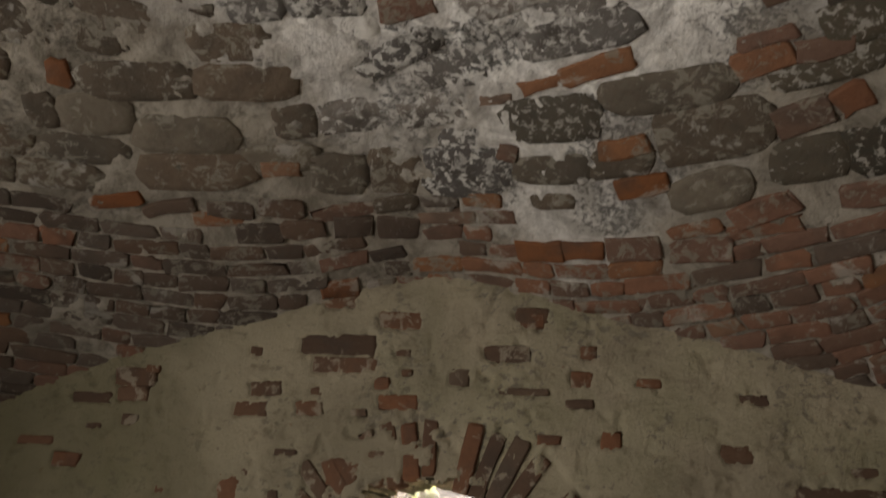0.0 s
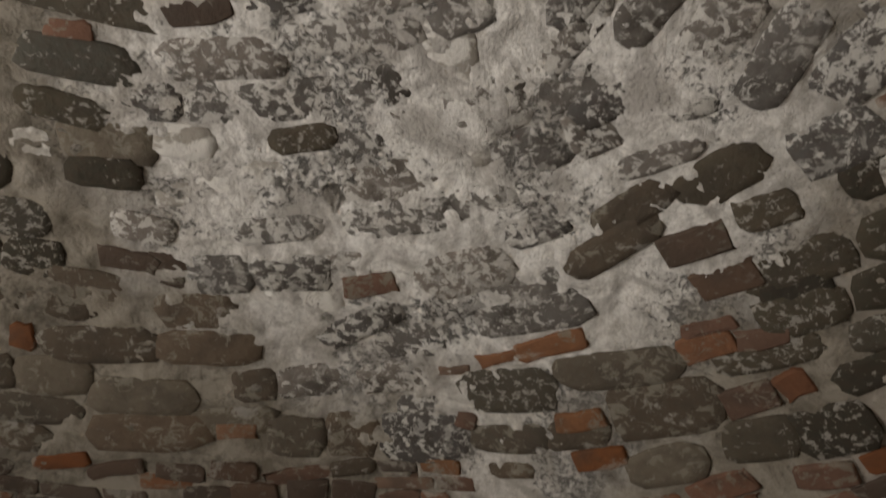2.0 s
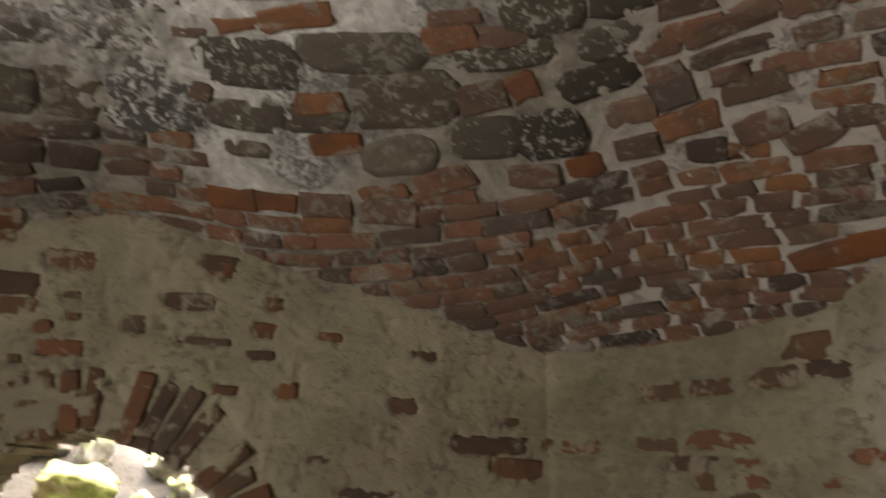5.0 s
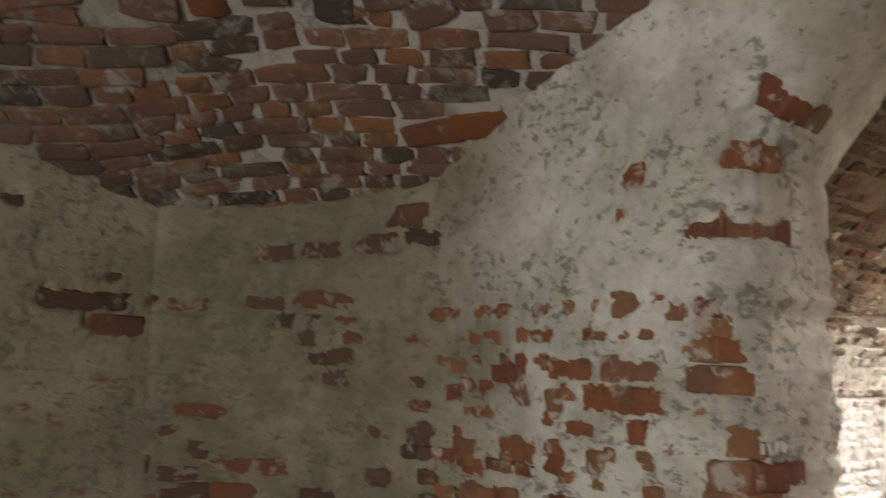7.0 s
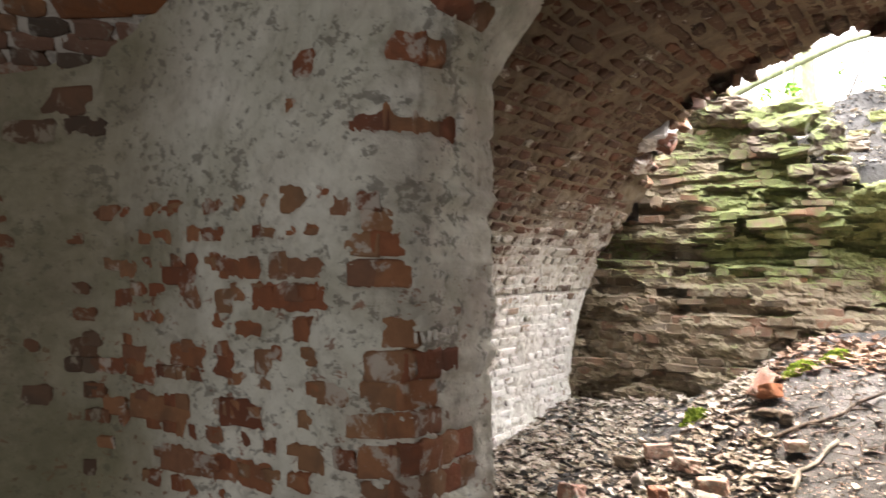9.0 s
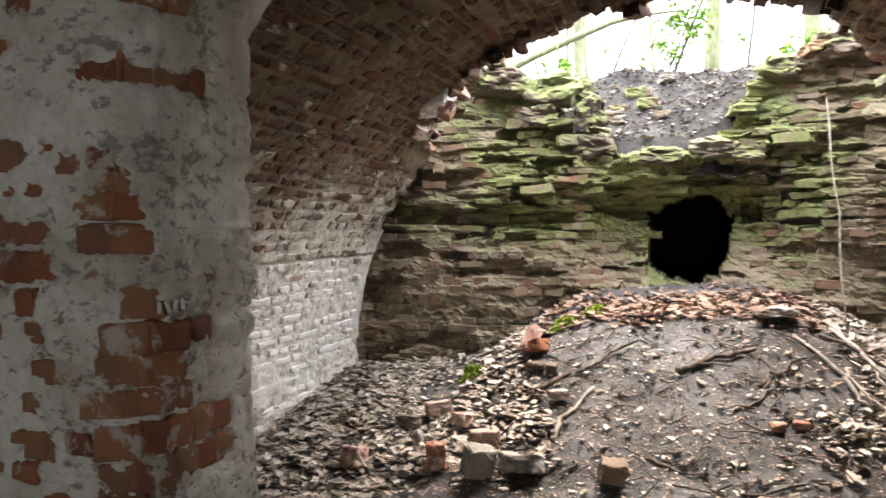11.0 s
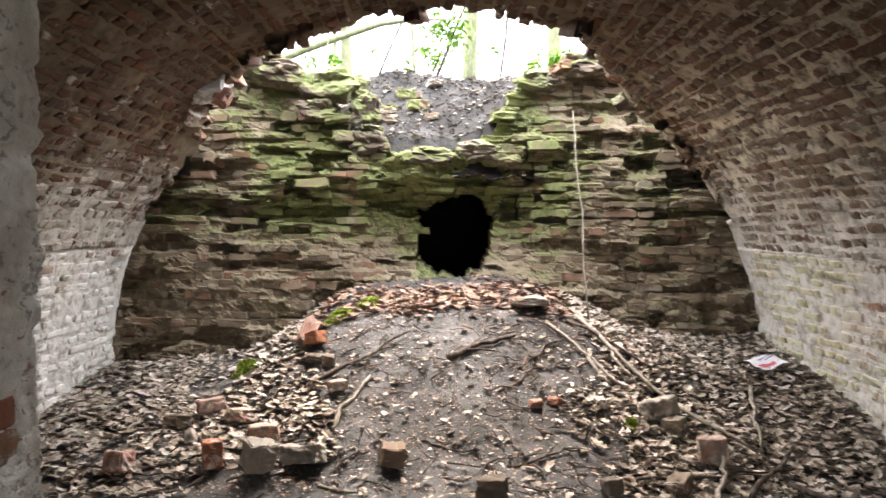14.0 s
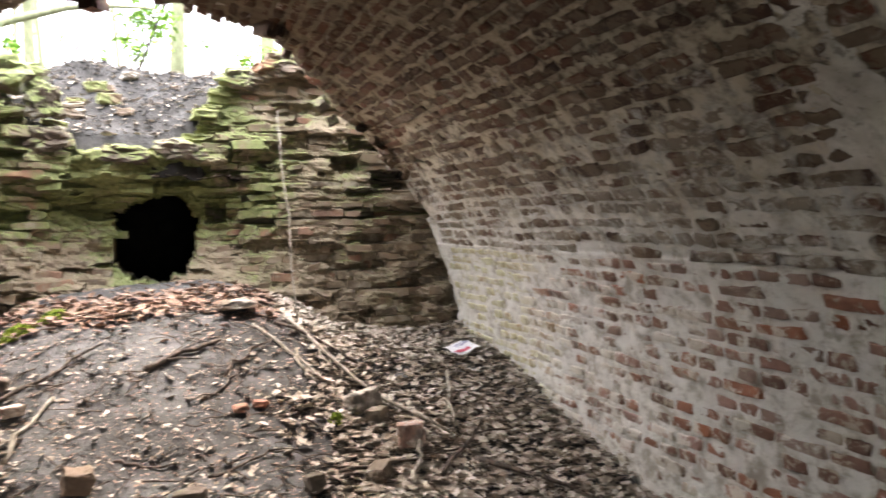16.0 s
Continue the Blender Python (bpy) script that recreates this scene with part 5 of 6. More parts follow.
# ---- boulders and stones along the broken rim ----
RIM = []
for k in range(40):
    y = rng.uniform(-1.5, 1.75)
    x = rng.uniform(6.42, 6.62) if abs(y - 0.1) > 0.55 else rng.uniform(6.6, 7.6)
    z = (end_top(y) + rng.uniform(-0.1, -0.02)) if x < 6.65 else ground_z(x, y)
    RIM.append((x, y, z, rng.uniform(0.09, 0.22), rng.uniform(0.09, 0.18), rng.uniform(0.04, 0.09), rng.uniform(-25, 25), True))
RIM += [(6.52, 1.3, 2.66, 0.46, 0.34, 0.22, 10, False), (6.5, 0.88, 2.56, 0.5, 0.34, 0.26, -8, False), (6.48, 0.62, 2.38, 0.26, 0.24, 0.22, 20, False), (6.46, 0.98, 2.36, 0.28, 0.24, 0.18, 5, False),
        (6.5, 0.6, 2.12, 0.34, 0.26, 0.18, 0, False), (6.52, -0.75, 2.62, 0.36, 0.3, 0.18, 0, False), (6.5, -1.15, 2.74, 0.44, 0.3, 0.18, 12, False), (6.5, 0.1, 2.02, 0.4, 0.24, 0.14, 0, False), (6.5, -0.3, 2.06, 0.36, 0.24, 0.15, 5, False)]
for k, (x, y, z, l, d, h, turn, square) in enumerate(RIM):
    bm = rough_lump((l, d, h), 200 + k * 5.3, amount=0.2 if square else 0.38, square=square, cuts=2)
    thing_mesh("rim_stone", bm, (M_RUBBLE if x > 6.65 and k % 3 else M_END) if square else M_MOSSY, pose(x, y, z, rng.uniform(-10, 10), rng.uniform(-10, 10), turn + 90), "weathered mossy stone on the broken wall top", "stone", "stones of the broken rim")
crumbs = Pile()
for k in range(2600):
    x, y = rng.uniform(6.58, 8.2), rng.uniform(-1.0, 1.4)
    q = rng.choice((0.006, 0.009, 0.013, 0.02))
    c = Vector((x, y, ground_z(x, y) + q * 0.1))
    pts = [c + Vector((rng.uniform(0.6, 1.2) * q * a, rng.uniform(0.6, 1.2) * q * b, rng.uniform(0.5, 1) * q * e)) for a, b, e in ((1, 0, 0), (-0.5, 0.8, 0), (-0.5, -0.8, 0), (0, 0, 0.7), (0, 0, -1))]
    crumbs.add(pts, [(0, 1, 3), (1, 2, 3), (2, 0, 3), (1, 0, 4), (2, 1, 4), (0, 2, 4)])
tagged(crumbs.ob("soil_crumbs", M_SOIL), "crumbs of dark soil on the slope above the wall", "soil", kind="stuff")
for k, (x, y, l) in enumerate(((-0.75, 3.75, 0.35), (-0.35, 3.95, 0.3), (-1.0, 4.1, 0.4), (-0.6, 4.3, 0.35), (-0.15, 3.6, 0.22), (-0.55, 3.5, 0.2), (-0.9, 3.5, 0.24), (-0.3, 3.75, 0.18), (-0.1, 4.2, 0.3), (-1.2, 3.7, 0.3), (-0.75, 4.0, 0.16), (-0.45, 3.62, 0.14))):
    bm = rough_lump((l, l * 0.7, 0.2), 300 + k * 5.3, amount=0.22, square=False)
    thing_mesh("slope_stone", bm, M_MOSSY if k % 3 == 0 else M_SLOPE, pose(x, y, ground_z(x, y) + 0.04, 10, 5, 40 * k), "mossy stone on the leafy slope outside" if k % 3 == 0 else "bare grey stone on the leafy slope outside", "stone", "stones of the slope", True)

# broken brick ends in the torn edge of the vault
for k, (x, y, z, size, mat) in enumerate([(5.38, 1.52, 2.35, (0.17, 0.25, 0.16), M_DOME_LIMED), (5.34, 1.41, 2.28, (0.1, 0.1, 0.1), M_ORANGE), (5.6, 1.68, 2.2, (0.14, 0.12, 0.1), M_WASHED),
                                          (5.80, -1.24, 2.34, (0.09, 0.08, 0.07), M_MOSSY), (5.92, -1.34, 2.24, (0.08, 0.07, 0.07), M_MOSSY)]):
    bm = rough_lump(size, 400 + k * 7, amount=0.22)
    thing_mesh("broken_brick", bm, mat, pose(x, y, z, 30 * (k % 2), 25, 20 * k), "broken brick end in the torn edge of the vault", "brick", "torn vault edge")

# ---- leaf litter ----
def leaf(pile, p, size, way, tilt, roll, curl):
    m = Matrix.Translation(p) @ Euler((tilt, roll, way)).to_matrix().to_4x4()
    pts = []
    for t, w in ((0.0, 0.0), (0.16, 0.14), (0.32, 0.36), (0.5, 0.19), (0.66, 0.34), (0.84, 0.13), (1.0, 0.0)):
        w *= rng.uniform(0.6, 1.3)
        zc = curl * (t - 0.5) ** 2
        for u in (0.0,) if w == 0 else (-w, 0.0, w):
            pts.append(m @ Vector(((t - 0.5 + rng.uniform(-0.04, 0.04)) * size, u * size, (zc + abs(u) * curl * 0.9 + rng.uniform(-0.03, 0.03)) * size)))
    faces = [(0, 1, 2), (0, 2, 3), (13, 16, 14), (14, 16, 15)]
    for k in (1, 4, 7, 10):
        faces += [(k, k + 3, k + 4, k + 1), (k + 1, k + 4, k + 5, k + 2)]
    pile.add(pts, faces)


def leaf_chance(x, y):
    """How thickly leaves lie: deep along the walls, a warm drift on top, the trodden flank bare."""
    d = 0.14
    side = np.interp(x, (3.6, 4.6, 5.6), (0.35, 0.55, 0.95))
    if y > side:
        d = 1.0
    if y < -0.75 - 0.25 * (x > 5.0):
        d = 1.0
    if x > 5.65:
        d = max(d, 0.9)
    if x > 6.22 and -0.6 < y < 0.55:
        d = 0.12
    if x < 4.5 and -0.9 < y < 1.4:
        d = min(d, 0.16)
    if 5.45 < x < 6.1 and 1.25 < y < 1.75:
        d *= 0.25
    return d * (0.65 + 0.6 * fbm(x * 1.6, y * 1.6, 33))


litter, drift = Pile(), Pile()
for k in range(34000):
    x, y = rng.uniform(2.6, 6.42), rng.uniform(-2.52, 2.6)
    if rng.random() > leaf_chance(x, y) * (0.35 if x < 3.6 else 1):
        continue
    warm = x > 5.4 and -0.9 < y < 0.9
    leaf(drift if warm else litter, Vector((x, y, floor_z(x, y) + rng.uniform(0.003, 0.03))), rng.uniform(0.04, 0.088) * (0.7 if leaf_chance(x, y) < 0.2 else 1), rng.uniform(0, 6.28), rng.uniform(-0.4, 0.4), rng.uniform(-0.4, 0.4), rng.uniform(-0.4, 0.7))
for k in range(3500):  # deeper along the south wall
    x, y = rng.uniform(3.5, 6.42), rng.uniform(-2.52, -1.0)
    leaf(litter, Vector((x, y, floor_z(x, y) + rng.uniform(0.012, 0.04))), rng.uniform(0.04, 0.085), rng.uniform(0, 6.28), rng.uniform(-0.5, 0.5), rng.uniform(-0.5, 0.5), rng.uniform(-0.4, 0.7))
for k in range(8000):  # scraps trodden into the bare flank
    x, y = rng.uniform(3.6, 6.0), rng.uniform(-1.3, 1.3)
    leaf(litter if k % 3 == 0 else drift, Vector((x, y, floor_z(x, y) + 0.003)), rng.uniform(0.012, 0.03), rng.uniform(0, 6.28), rng.uniform(-0.3, 0.3), rng.uniform(-0.3, 0.3), rng.uniform(-0.3, 0.5))
tagged(litter.ob("leaf_litter", M_LEAF), "layer of dry brown dead leaves covering the floor", "leaves", kind="stuff")
tagged(drift.ob("leaf_drift", M_LEAF_WARM), "drift of warm tan dead leaves on the mound", "leaves", kind="stuff")
outside = Pile()
for k in range(1800):
    x, y = rng.uniform(6.5, 8.2), rng.uniform(-1.3, 1.7)
    leaf(outside, Vector((x, y, ground_z(x, y) + 0.01)), rng.uniform(0.025, 0.06), rng.uniform(0, 6.28), rng.uniform(-0.4, 0.4), rng.uniform(-0.4, 0.4), 0.4)
for k in range(420):
    x, y = rng.uniform(-2.0, 1.2), rng.uniform(3.25, 6.2)
    leaf(outside, Vector((x, y, ground_z(x, y) + 0.01)), rng.uniform(0.025, 0.06), rng.uniform(0, 6.28), rng.uniform(-0.4, 0.4), rng.uniform(-0.4, 0.4), 0.4)
tagged(outside.ob("leaf_litter", M_LEAF), "scattered dead leaves on the slope outside", "leaves", kind="stuff")

# crumbs of stone and brick in the soil
grit = Pile()
for k in range(2600):
    x, y = rng.uniform(3.4, 6.4), rng.uniform(-1.6, 1.9)
    s = rng.choice((0.003, 0.005, 0.007, 0.011))
    c = Vector((x, y, floor_z(x, y) + s * 0.2))
    pts = [c + Vector((rng.uniform(0.6, 1.2) * s * a, rng.uniform(0.6, 1.2) * s * b, rng.uniform(0.5, 1) * s * d)) for a, b, d in ((1, 0, 0), (-0.5, 0.8, 0), (-0.5, -0.8, 0), (0, 0, 1), (0, 0, -1))]
    grit.add(pts, [(0, 1, 3), (1, 2, 3), (2, 0, 3), (1, 0, 4), (2, 1, 4), (0, 2, 4)])
tagged(grit.ob("grit", M_RUBBLE), "pale crumbs of mortar and brick in the soil", "gravel", kind="stuff")

# ---- sticks ----
def stick(a, b, r, mat, label, lift=0.0, bend=0.03, forks=0):
    a, b = Vector(a), Vector(b)
    n = 9
    pts = []
    seed = a.x * 7 + a.y * 3
    for i in range(n):
        t = i / (n - 1)
        p = a.lerp(b, t)
        p += Vector((fbm(t * 3, seed), fbm(t * 3, seed, 5), 0)) * bend * math.sin(math.pi * t)
        if lift is not None:
            p.z = floor_z(p.x, p.y) + r * 0.7 + lift * t + 0.03 * min(1.0, max(0.0, (-p.y - 0.7) / 0.3))  # on top of the deep litter
        pts.append(p)
    v, f = tube(pts, [r * (1.1 - 0.5 * i / (n - 1)) * rng.uniform(0.85, 1.15) for i in range(n)], 7)
    root = tagged(mesh_ob("stick", v, f, mat, smooth=True), label, "stick", "dead sticks on the floor")
    for k in range(forks):
        i = rng.randrange(2, n - 2)
        way = (b - a).normalized().cross(Vector((0, 0, 1))) * rng.choice((-1, 1)) + (b - a).normalized()
        tip = pts[i] + way * rng.uniform(0.06, 0.16) + Vector((0, 0, rng.uniform(0, 0.05)))
        v, f = tube([pts[i], pts[i].lerp(tip, 0.5) + Vector((0, 0, 0.01)), tip], [r * 0.5, r * 0.35, r * 0.2], 5)
        mesh_ob("twig", v, f, mat, root, smooth=True)
    return root


DARK, PALE = "dark damp dead branch lying on the mound", "pale bark-stripped stick lying on the mound"
STICKS = [
    ((5.45, 1.38, 0), (5.41, 0.9, 0), 0.014, M_TWIG, DARK, 0.02, 1),
    ((5.08, 0.86, 0), (5.46, 0.2, 0), 0.013, M_TWIG, DARK, 0.03, 2),
    ((4.68, 0.61, 0), (5.1, 0.43, 0), 0.015, M_POLE, PALE, 0.01, 0),
    ((5.2, -0.04, 0), (5.38, -0.48, 0), 0.020, M_TWIG, "thick crooked dark branch on the mound", 0.02, 2),
    ((5.53, -0.7, 0), (5.04, -1.08, 0), 0.011, M_POLE, PALE, 0.02, 0),
    ((5.6, -0.85, 0), (5.3, -1.35, 0), 0.012, M_TWIG, DARK, 0.03, 2),
    ((5.43, -1.1, 0), (5.15, -1.2, 0), 0.010, M_POLE, PALE, 0.02, 0),
    ((4.58, 1.66, 0), (4.66, 1.3, 0), 0.013, M_TWIG, DARK, 0.01, 0),
    ((5.3, -1.98, 0), (4.55, -1.74, 0), 0.014, M_POLE, PALE, 0.03, 0),
    ((5.33, -0.95, 0), (5.03, -1.02, 0), 0.010, M_POLE, PALE, 0.02, 0),
]
STICKS += [
    ((4.09, -1.35, 0), (4.42, -1.48, 0), 0.016, M_POLE, PALE, 0.06, 0),
    ((4.14, -1.52, 0), (4.56, -1.92, 0), 0.015, M_TWIG, DARK, 0.04, 1),
    ((4.25, -1.75, 0), (3.75, -2.1, 0), 0.016, M_TWIG, DARK, 0.03, 2),
    ((5.12, -0.48, 0), (5.34, -0.76, 0), 0.012, M_TWIG, DARK, 0.02, 1),
    ((4.95, -0.35, 0), (5.12, -0.62, 0), 0.010, M_TWIG, DARK, 0.02, 1),
    ((4.4, -0.35, 0), (4.5, -0.75, 0), 0.008, M_TWIG, DARK, 0.02, 2),
    ((4.3, -1.0, 0), (4.34, -1.75, 0), 0.009, M_TWIG, DARK, 0.03, 2),
    ((4.6, 0.1, 0), (4.5, -0.2, 0), 0.007, M_TWIG, DARK, 0.01, 1),
    ((4.2, 1.9, 0), (4.35, 1.35, 0), 0.010, M_TWIG, DARK, 0.02, 1),
    ((4.32, 0.62, 0), (4.2, 0.4, 0), 0.009, M_POLE, PALE, 0.01, 0),
]
for a, b, r, mat, label, lift, forks in STICKS:
    stick(a, b, r, mat, label, lift, 0.06, forks)
# the long pale pole down the flank, and the thin one that leans on the far wall
stick((5.72, -0.92, 0), (4.45, -1.68, 0), 0.013, M_POLE, "long thin pale pole lying down the mound", 0.07, 0.05)
stick((5.75, -1.03, floor_z(5.75, -1.03) - 0.02), (6.36, -1.0, 2.36), 0.007, M_POLE, "thin pale pole leaning against the mossy wall", None, 0.035)
twigs = Pile()
for k in range(1300):
    x, y = rng.uniform(3.7, 6.2), rng.uniform(-2.3, 2.2)
    if rng.random() > (0.9 if y < -0.2 else 0.35):
        continue
    a, l = rng.uniform(0, 6.28), rng.uniform(0.05, 0.22)
    pts = []
    for t in (-0.5, 0.0, 0.5):
        px, py = x + math.cos(a + t * 0.5) * l * t, y + math.sin(a + t * 0.5) * l * t
        pts.append(Vector((px, py, floor_z(px, py) + 0.012 + rng.uniform(0, 0.02))))
    r = rng.uniform(0.0025, 0.006)
    v, f = tube(pts, [r, r, r * 0.5], 4)
    twigs.add(v, f)
tagged(twigs.ob("twigs", M_TWIG), "small dead twigs scattered over leaves and soil", "twigs", kind="stuff")

# ---- sheet of paper, moss cushions ----
def paper_sheet():
    root = tagged(new("printed_sheet"), "crumpled white printed sheet lying on dead leaves", "paper")
    root.matrix_world = axes((5.6, -2.2, floor_z(5.6, -2.2) + 0.075), (-0.5, 1, 0.0), (-0.2, 0.0, 1)) @ Matrix.Diagonal((0.85, 0.85, 0.85, 1))
    n = 9
    P = np.array([[((i / (n - 1) - 0.5) * 0.30, (j / (n - 1) - 0.5) * 0.21, 0.03 * fbm(i * 0.25, j * 0.25, 3) + 0.02 * abs(i / (n - 1) - 0.5)) for j in range(n)] for i in range(n)])
    Q = P.copy()
    Q[..., 2] -= 0.001
    v, f = sheet(P, None, Q)
    m = Mat("paper", 0.6)
    mesh_ob("page", v, f, m.done(m.mix(m.step(m.noise(12, 3), 0.5, 0.7, 0, 0.3), (0.66, 0.65, 0.66), (0.5, 0.48, 0.5))), root)
    m = Mat("red_print", 0.6)
    red = m.done((0.55, 0.12, 0.16))
    m = Mat("blue_print", 0.6)
    blue = m.done((0.25, 0.25, 0.42))
    for k, (u0, u1, v0, v1, mat) in enumerate(((0.3, 0.95, 0.62, 0.8, red), (0.05, 0.7, 0.3, 0.36, blue), (0.05, 0.6, 0.18, 0.23, blue))):
        R = np.array([[P[round(a * (n - 1)), round(b * (n - 1))] * 0 + ((a - 0.5) * 0.30, (b - 0.5) * 0.21, 0.004 + 0.03 * fbm(a * 8 * 0.25, b * 8 * 0.25, 3) + 0.02 * abs(a - 0.5)) for b in (v0, v1)] for a in np.linspace(u0, u1, 8)])
        v, f = sheet(R)
        mesh_ob("printed_bar", v, f, mat, root)


paper_sheet()


def moss_cushion(x, y, w, d, h, label):
    pile = Pile()
    for k in range(260):
        a, r = rng.uniform(0, 6.28), math.sqrt(rng.random())
        px, py = x + math.cos(a) * r * d / 2, y + math.sin(a) * r * w / 2
        top = h * (1 - r * r) * rng.uniform(0.7, 1.2) + 0.012
        z0 = floor_z(px, py)
        lean = Vector((rng.uniform(-0.012, 0.012), rng.uniform(-0.012, 0.012), top))
        s = rng.uniform(0.006, 0.012)
        b = [Vector((px + s * math.cos(q), py + s * math.sin(q), z0 - 0.01)) for q in (0, 2.1, 4.2)]
        t = [p * 1.0 + lean for p in b]
        pile.add(b + t + [sum(t, Vector()) / 3 + Vector((0, 0, s))], [(0, 1, 4, 3), (1, 2, 5, 4), (2, 0, 3, 5), (3, 4, 6), (4, 5, 6), (5, 3, 6)])
    tagged(pile.ob("moss_cushion", M_MOSS), label, "moss")


moss_cushion(5.75, 0.72, 0.20, 0.16, 0.05, "bright green moss cushion on the mound")
moss_cushion(5.85, 0.52, 0.18, 0.14, 0.05, "bright green moss cushion on the mound")
moss_cushion(5.62, 1.34, 0.18, 0.14, 0.08, "yellow-green moss tuft beside a stick")
moss_cushion(4.75, -1.08, 0.07, 0.07, 0.04, "small tuft of moss beside a brick")

# ---- trees on the ground above ----
def tree(x, y, r, height, lean, label, seed, low_leaves=40):
    tr = random.Random(seed)
    z0 = ground_z(x, y) - 0.1
    root = tagged(new("tree"), label, "tree", "trees above the cellar")
    root.location = (x, y, z0)
    n = 10
    pts = [Vector((lean[0] * t * height + 0.12 * fbm(t * 3, seed), lean[1] * t * height + 0.12 * fbm(t * 3, seed, 4), t * height)) for t in np.linspace(0, 1, n)]
    v, f = tube(pts, [r * (1.25 if i == 0 else 1.0 - 0.08 * i) for i in range(n)], 10)
    mesh_ob("trunk", v, f, M_BARK, root, smooth=True)
    crown = Pile()
    for k in range(9):
        i = 2 if k < 3 and low_leaves > 10 else tr.randrange(2, n)
        a = tr.uniform(0, 6.28)
        l = tr.uniform(1.0, 2.4)
        tip = pts[i] + Vector((math.cos(a) * l, math.sin(a) * l, l * tr.uniform(0.2, 0.7)))
        mid = pts[i].lerp(tip, 0.5) + Vector((0, 0, 0.12))
        v, f = tube([pts[i], mid, tip], [r * 0.25, r * 0.16, r * 0.05], 6)
        mesh_ob("limb", v, f, M_BARK, root, smooth=True)
        for q in range(low_leaves):
            c = mid.lerp(tip, tr.random() * 1.1) + Vector((tr.gauss(0, 0.18), tr.gauss(0, 0.18), tr.gauss(0, 0.15)))
            leaf(crown, c, tr.uniform(0.06, 0.12), tr.uniform(0, 6.28), tr.uniform(-1, 1), tr.uniform(-1, 1), 0.3)
    crown.ob("crown", M_GREEN, root)


tree(12.0, 1.47, 0.085, 9, (0.0, 0.0), "slender pale-barked tree with fresh leaves", 1, 8)
tree(12.0, -0.35, 0.11, 10, (0.0, 0.0), "slender tree with fresh green leaves", 2, 14)
tree(12.0, -1.72, 0.12, 9, (0.0, 0.005), "pale-barked tree with a leafy low branch", 4, 14)
tree(12.0, 1.72, 0.035, 7, (0.0, 0.0), "thin pale tree above the cellar", 6, 4)
tree(16.5, 0.6, 0.05, 8, (0.0, 0.05), "thin bare tree far behind the rim", 7, 6)
tree(17.0, -3.4, 0.08, 9, (0.0, 0.0), "slender tree far behind the rim", 8, 12)
tree(18.0, 2.2, 0.07, 9, (0.0, 0.02), "slender tree far behind the rim", 9, 12)


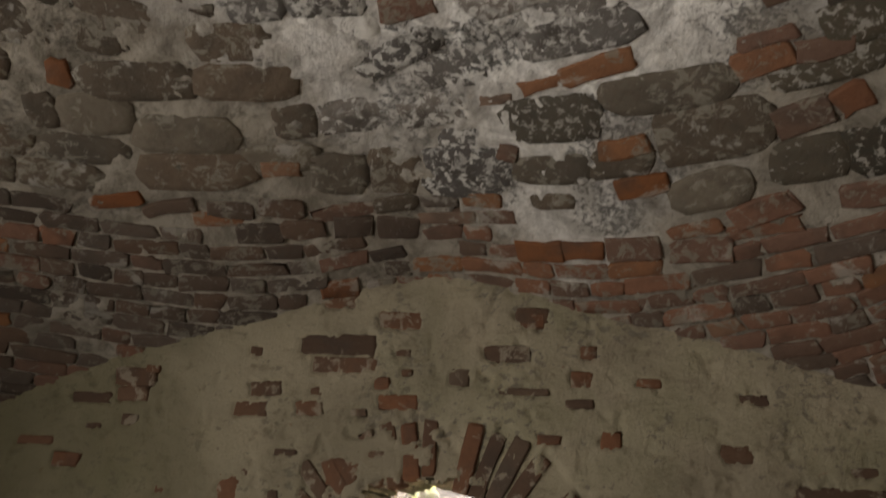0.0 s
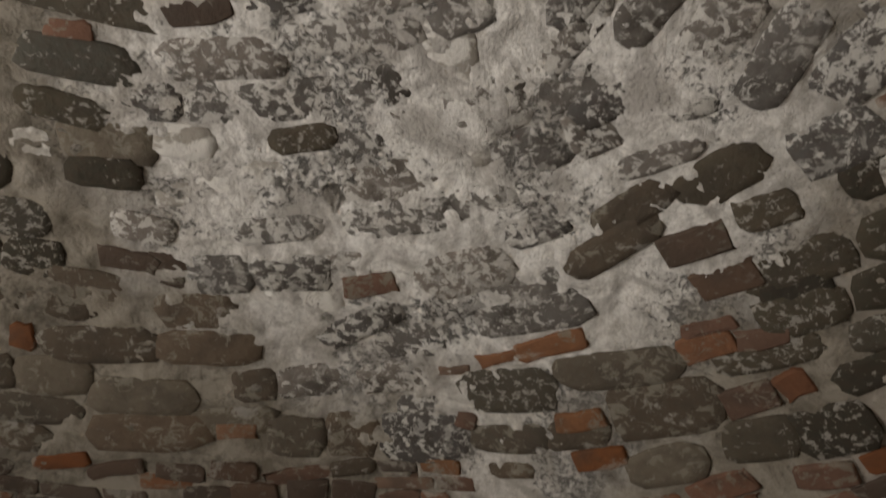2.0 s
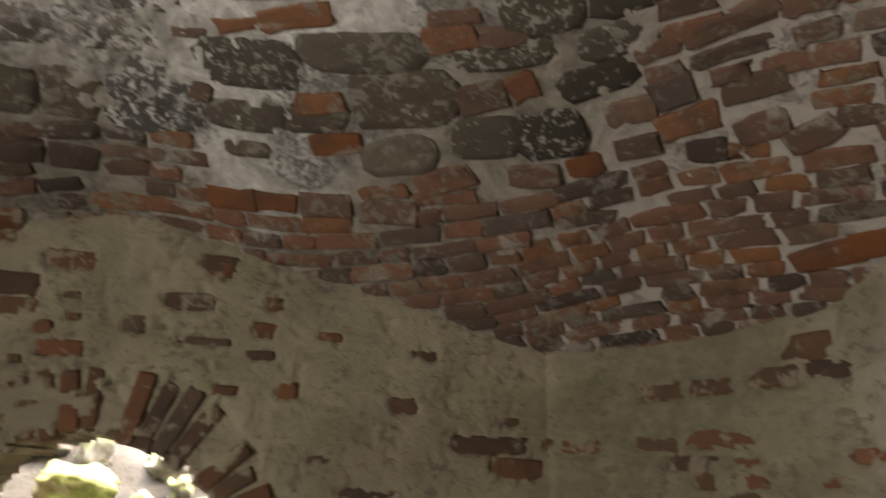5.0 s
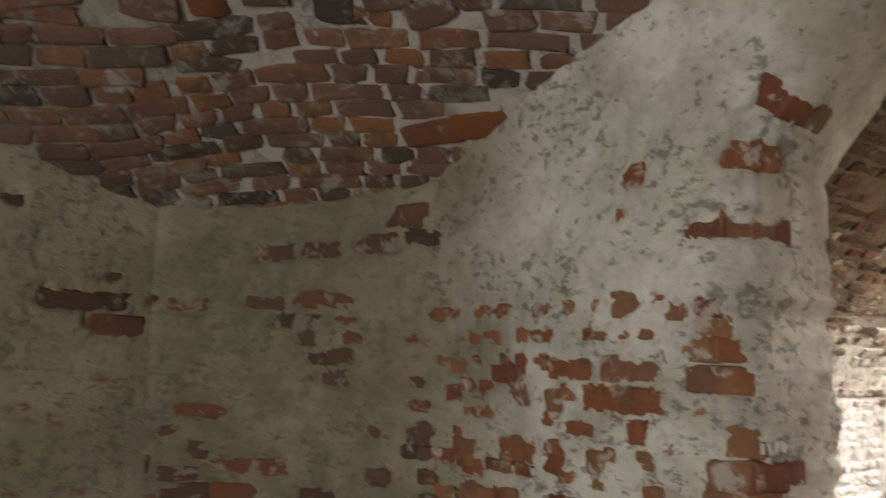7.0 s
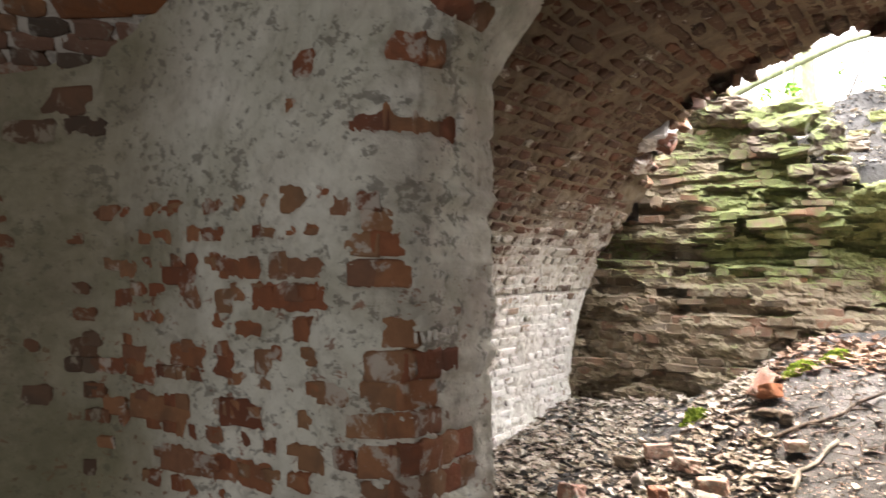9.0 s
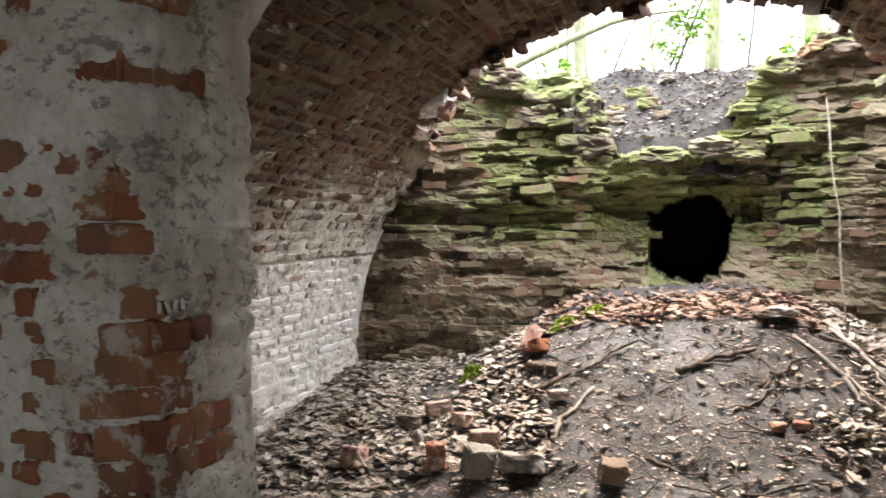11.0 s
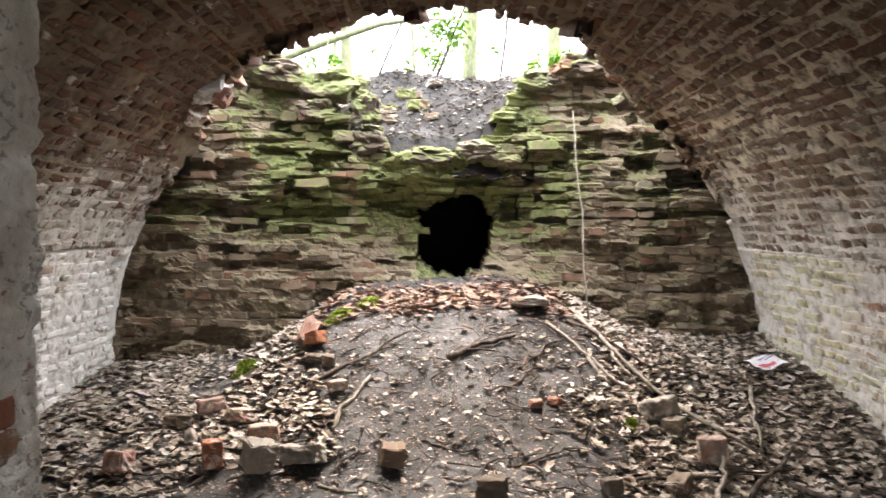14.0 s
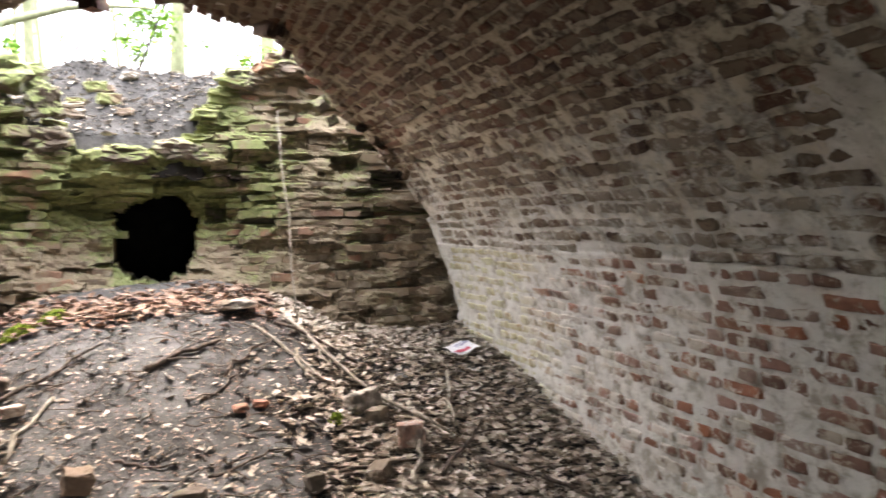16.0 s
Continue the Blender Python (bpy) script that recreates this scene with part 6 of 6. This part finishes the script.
def sapling(a, b, r, mat, label, sprays, seed):
    """A thin stem through two points, down to the soil, with fans of fresh leaves at given places."""
    tr = random.Random(seed)
    a, b = Vector(a), Vector(b)
    way = (b - a) / (b.z - a.z)
    foot = a + way * (ground_z(a.x, a.y) - 0.1 - a.z)
    tip = b + way * 1.2
    root = tagged(new("sapling"), label, "sapling", "trees above the cellar")
    root.location = foot
    pts = [foot.lerp(tip, t) - foot + Vector((0, 0.035 * fbm(t * 4, seed), 0)) for t in np.linspace(0, 1, 9)]
    v, f = tube(pts, [r * (1.15 - 0.08 * i) for i in range(9)], 7)
    mesh_ob("stem", v, f, mat, root, smooth=True)
    crown = Pile()
    for y, z, size, count in sprays:
        c = Vector((a.x, y, z)) - foot
        near = min(pts, key=lambda p: (p - c).length)
        v, f = tube([near, near.lerp(c, 0.6) + Vector((0, 0, 0.04)), c], [r * 0.4, r * 0.3, r * 0.15], 5)
        mesh_ob("twig", v, f, mat, root, smooth=True)
        for q in range(count * 2):
            leaf(crown, c + Vector((tr.gauss(0, size), tr.gauss(0, size), tr.gauss(0, size * 1.2))), tr.uniform(0.05, 0.10), tr.uniform(0, 6.28), tr.uniform(-1, 1), tr.uniform(-1, 1), 0.3)
    if crown.v:
        crown.ob("crown", M_GREEN, root)


sapling((11, 0.11, 3.53), (11, -0.19, 4.33), 0.022, M_TWIG, "dark leaning sapling with fresh green leaves", [(0.12, 4.2, 0.07, 40), (0.16, 3.75, 0.07, 40), (-0.1, 4.0, 0.08, 45), (0.3, 3.9, 0.05, 14), (-0.2, 4.25, 0.08, 40)], 11)
sapling((11, 0.2, 3.53), (11, -0.12, 4.33), 0.014, M_TWIG, "thin dark leaning shoot beside a sapling", [(0.0, 4.2, 0.06, 12)], 12)
sapling((11, 0.64, 3.65), (11, 0.07, 4.29), 0.016, M_BARK, "thin pale leaning sapling above the cellar", [(0.2, 3.95, 0.05, 8), (0.5, 3.62, 0.05, 12)], 13)
sapling((11, 0.85, 3.7), (11, 0.6, 4.3), 0.018, M_TWIG, "thin dark bare sapling above the cellar", [(1.0, 3.9, 0.04, 6)], 14)
sapling((12, -0.86, 3.82), (12, -0.94, 4.57), 0.022, M_TWIG, "thin dark bare sapling above the cellar", [(-0.75, 4.1, 0.04, 3)], 15)
sapling((12, -0.1, 3.72), (12, -0.75, 4.4), 0.012, M_TWIG, "thin crossing shoot behind a tree", [(-0.3, 4.1, 0.08, 16)], 16)
sapling((11, -1.45, 3.3), (11, -1.5, 3.8), 0.012, M_BARK, "low leafy shoot on the rim", [(-1.25, 3.68, 0.06, 40), (-1.5, 3.72, 0.06, 45), (-1.65, 3.78, 0.06, 30)], 17)
sapling((9.6, 1.5, 3.2), (9.6, 1.45, 3.5), 0.01, M_BARK, "low leafy shoot on the rim", [(1.35, 3.42, 0.05, 24), (1.6, 3.4, 0.04, 16)], 18)
v, f = tube([Vector((10, 2.6, 3.3)), Vector((10, 1.78, 3.66)), Vector((10, 1.3, 3.83)), Vector((10, 0.82, 3.99)), Vector((10, 0.4, 4.04)), Vector((10, -0.1, 4.05))], [0.05, 0.048, 0.045, 0.038, 0.022, 0.01], 8)
tagged(mesh_ob("fallen_limb", v, f, M_BARK, smooth=True), "long mossy bough caught between the trees", "branch")
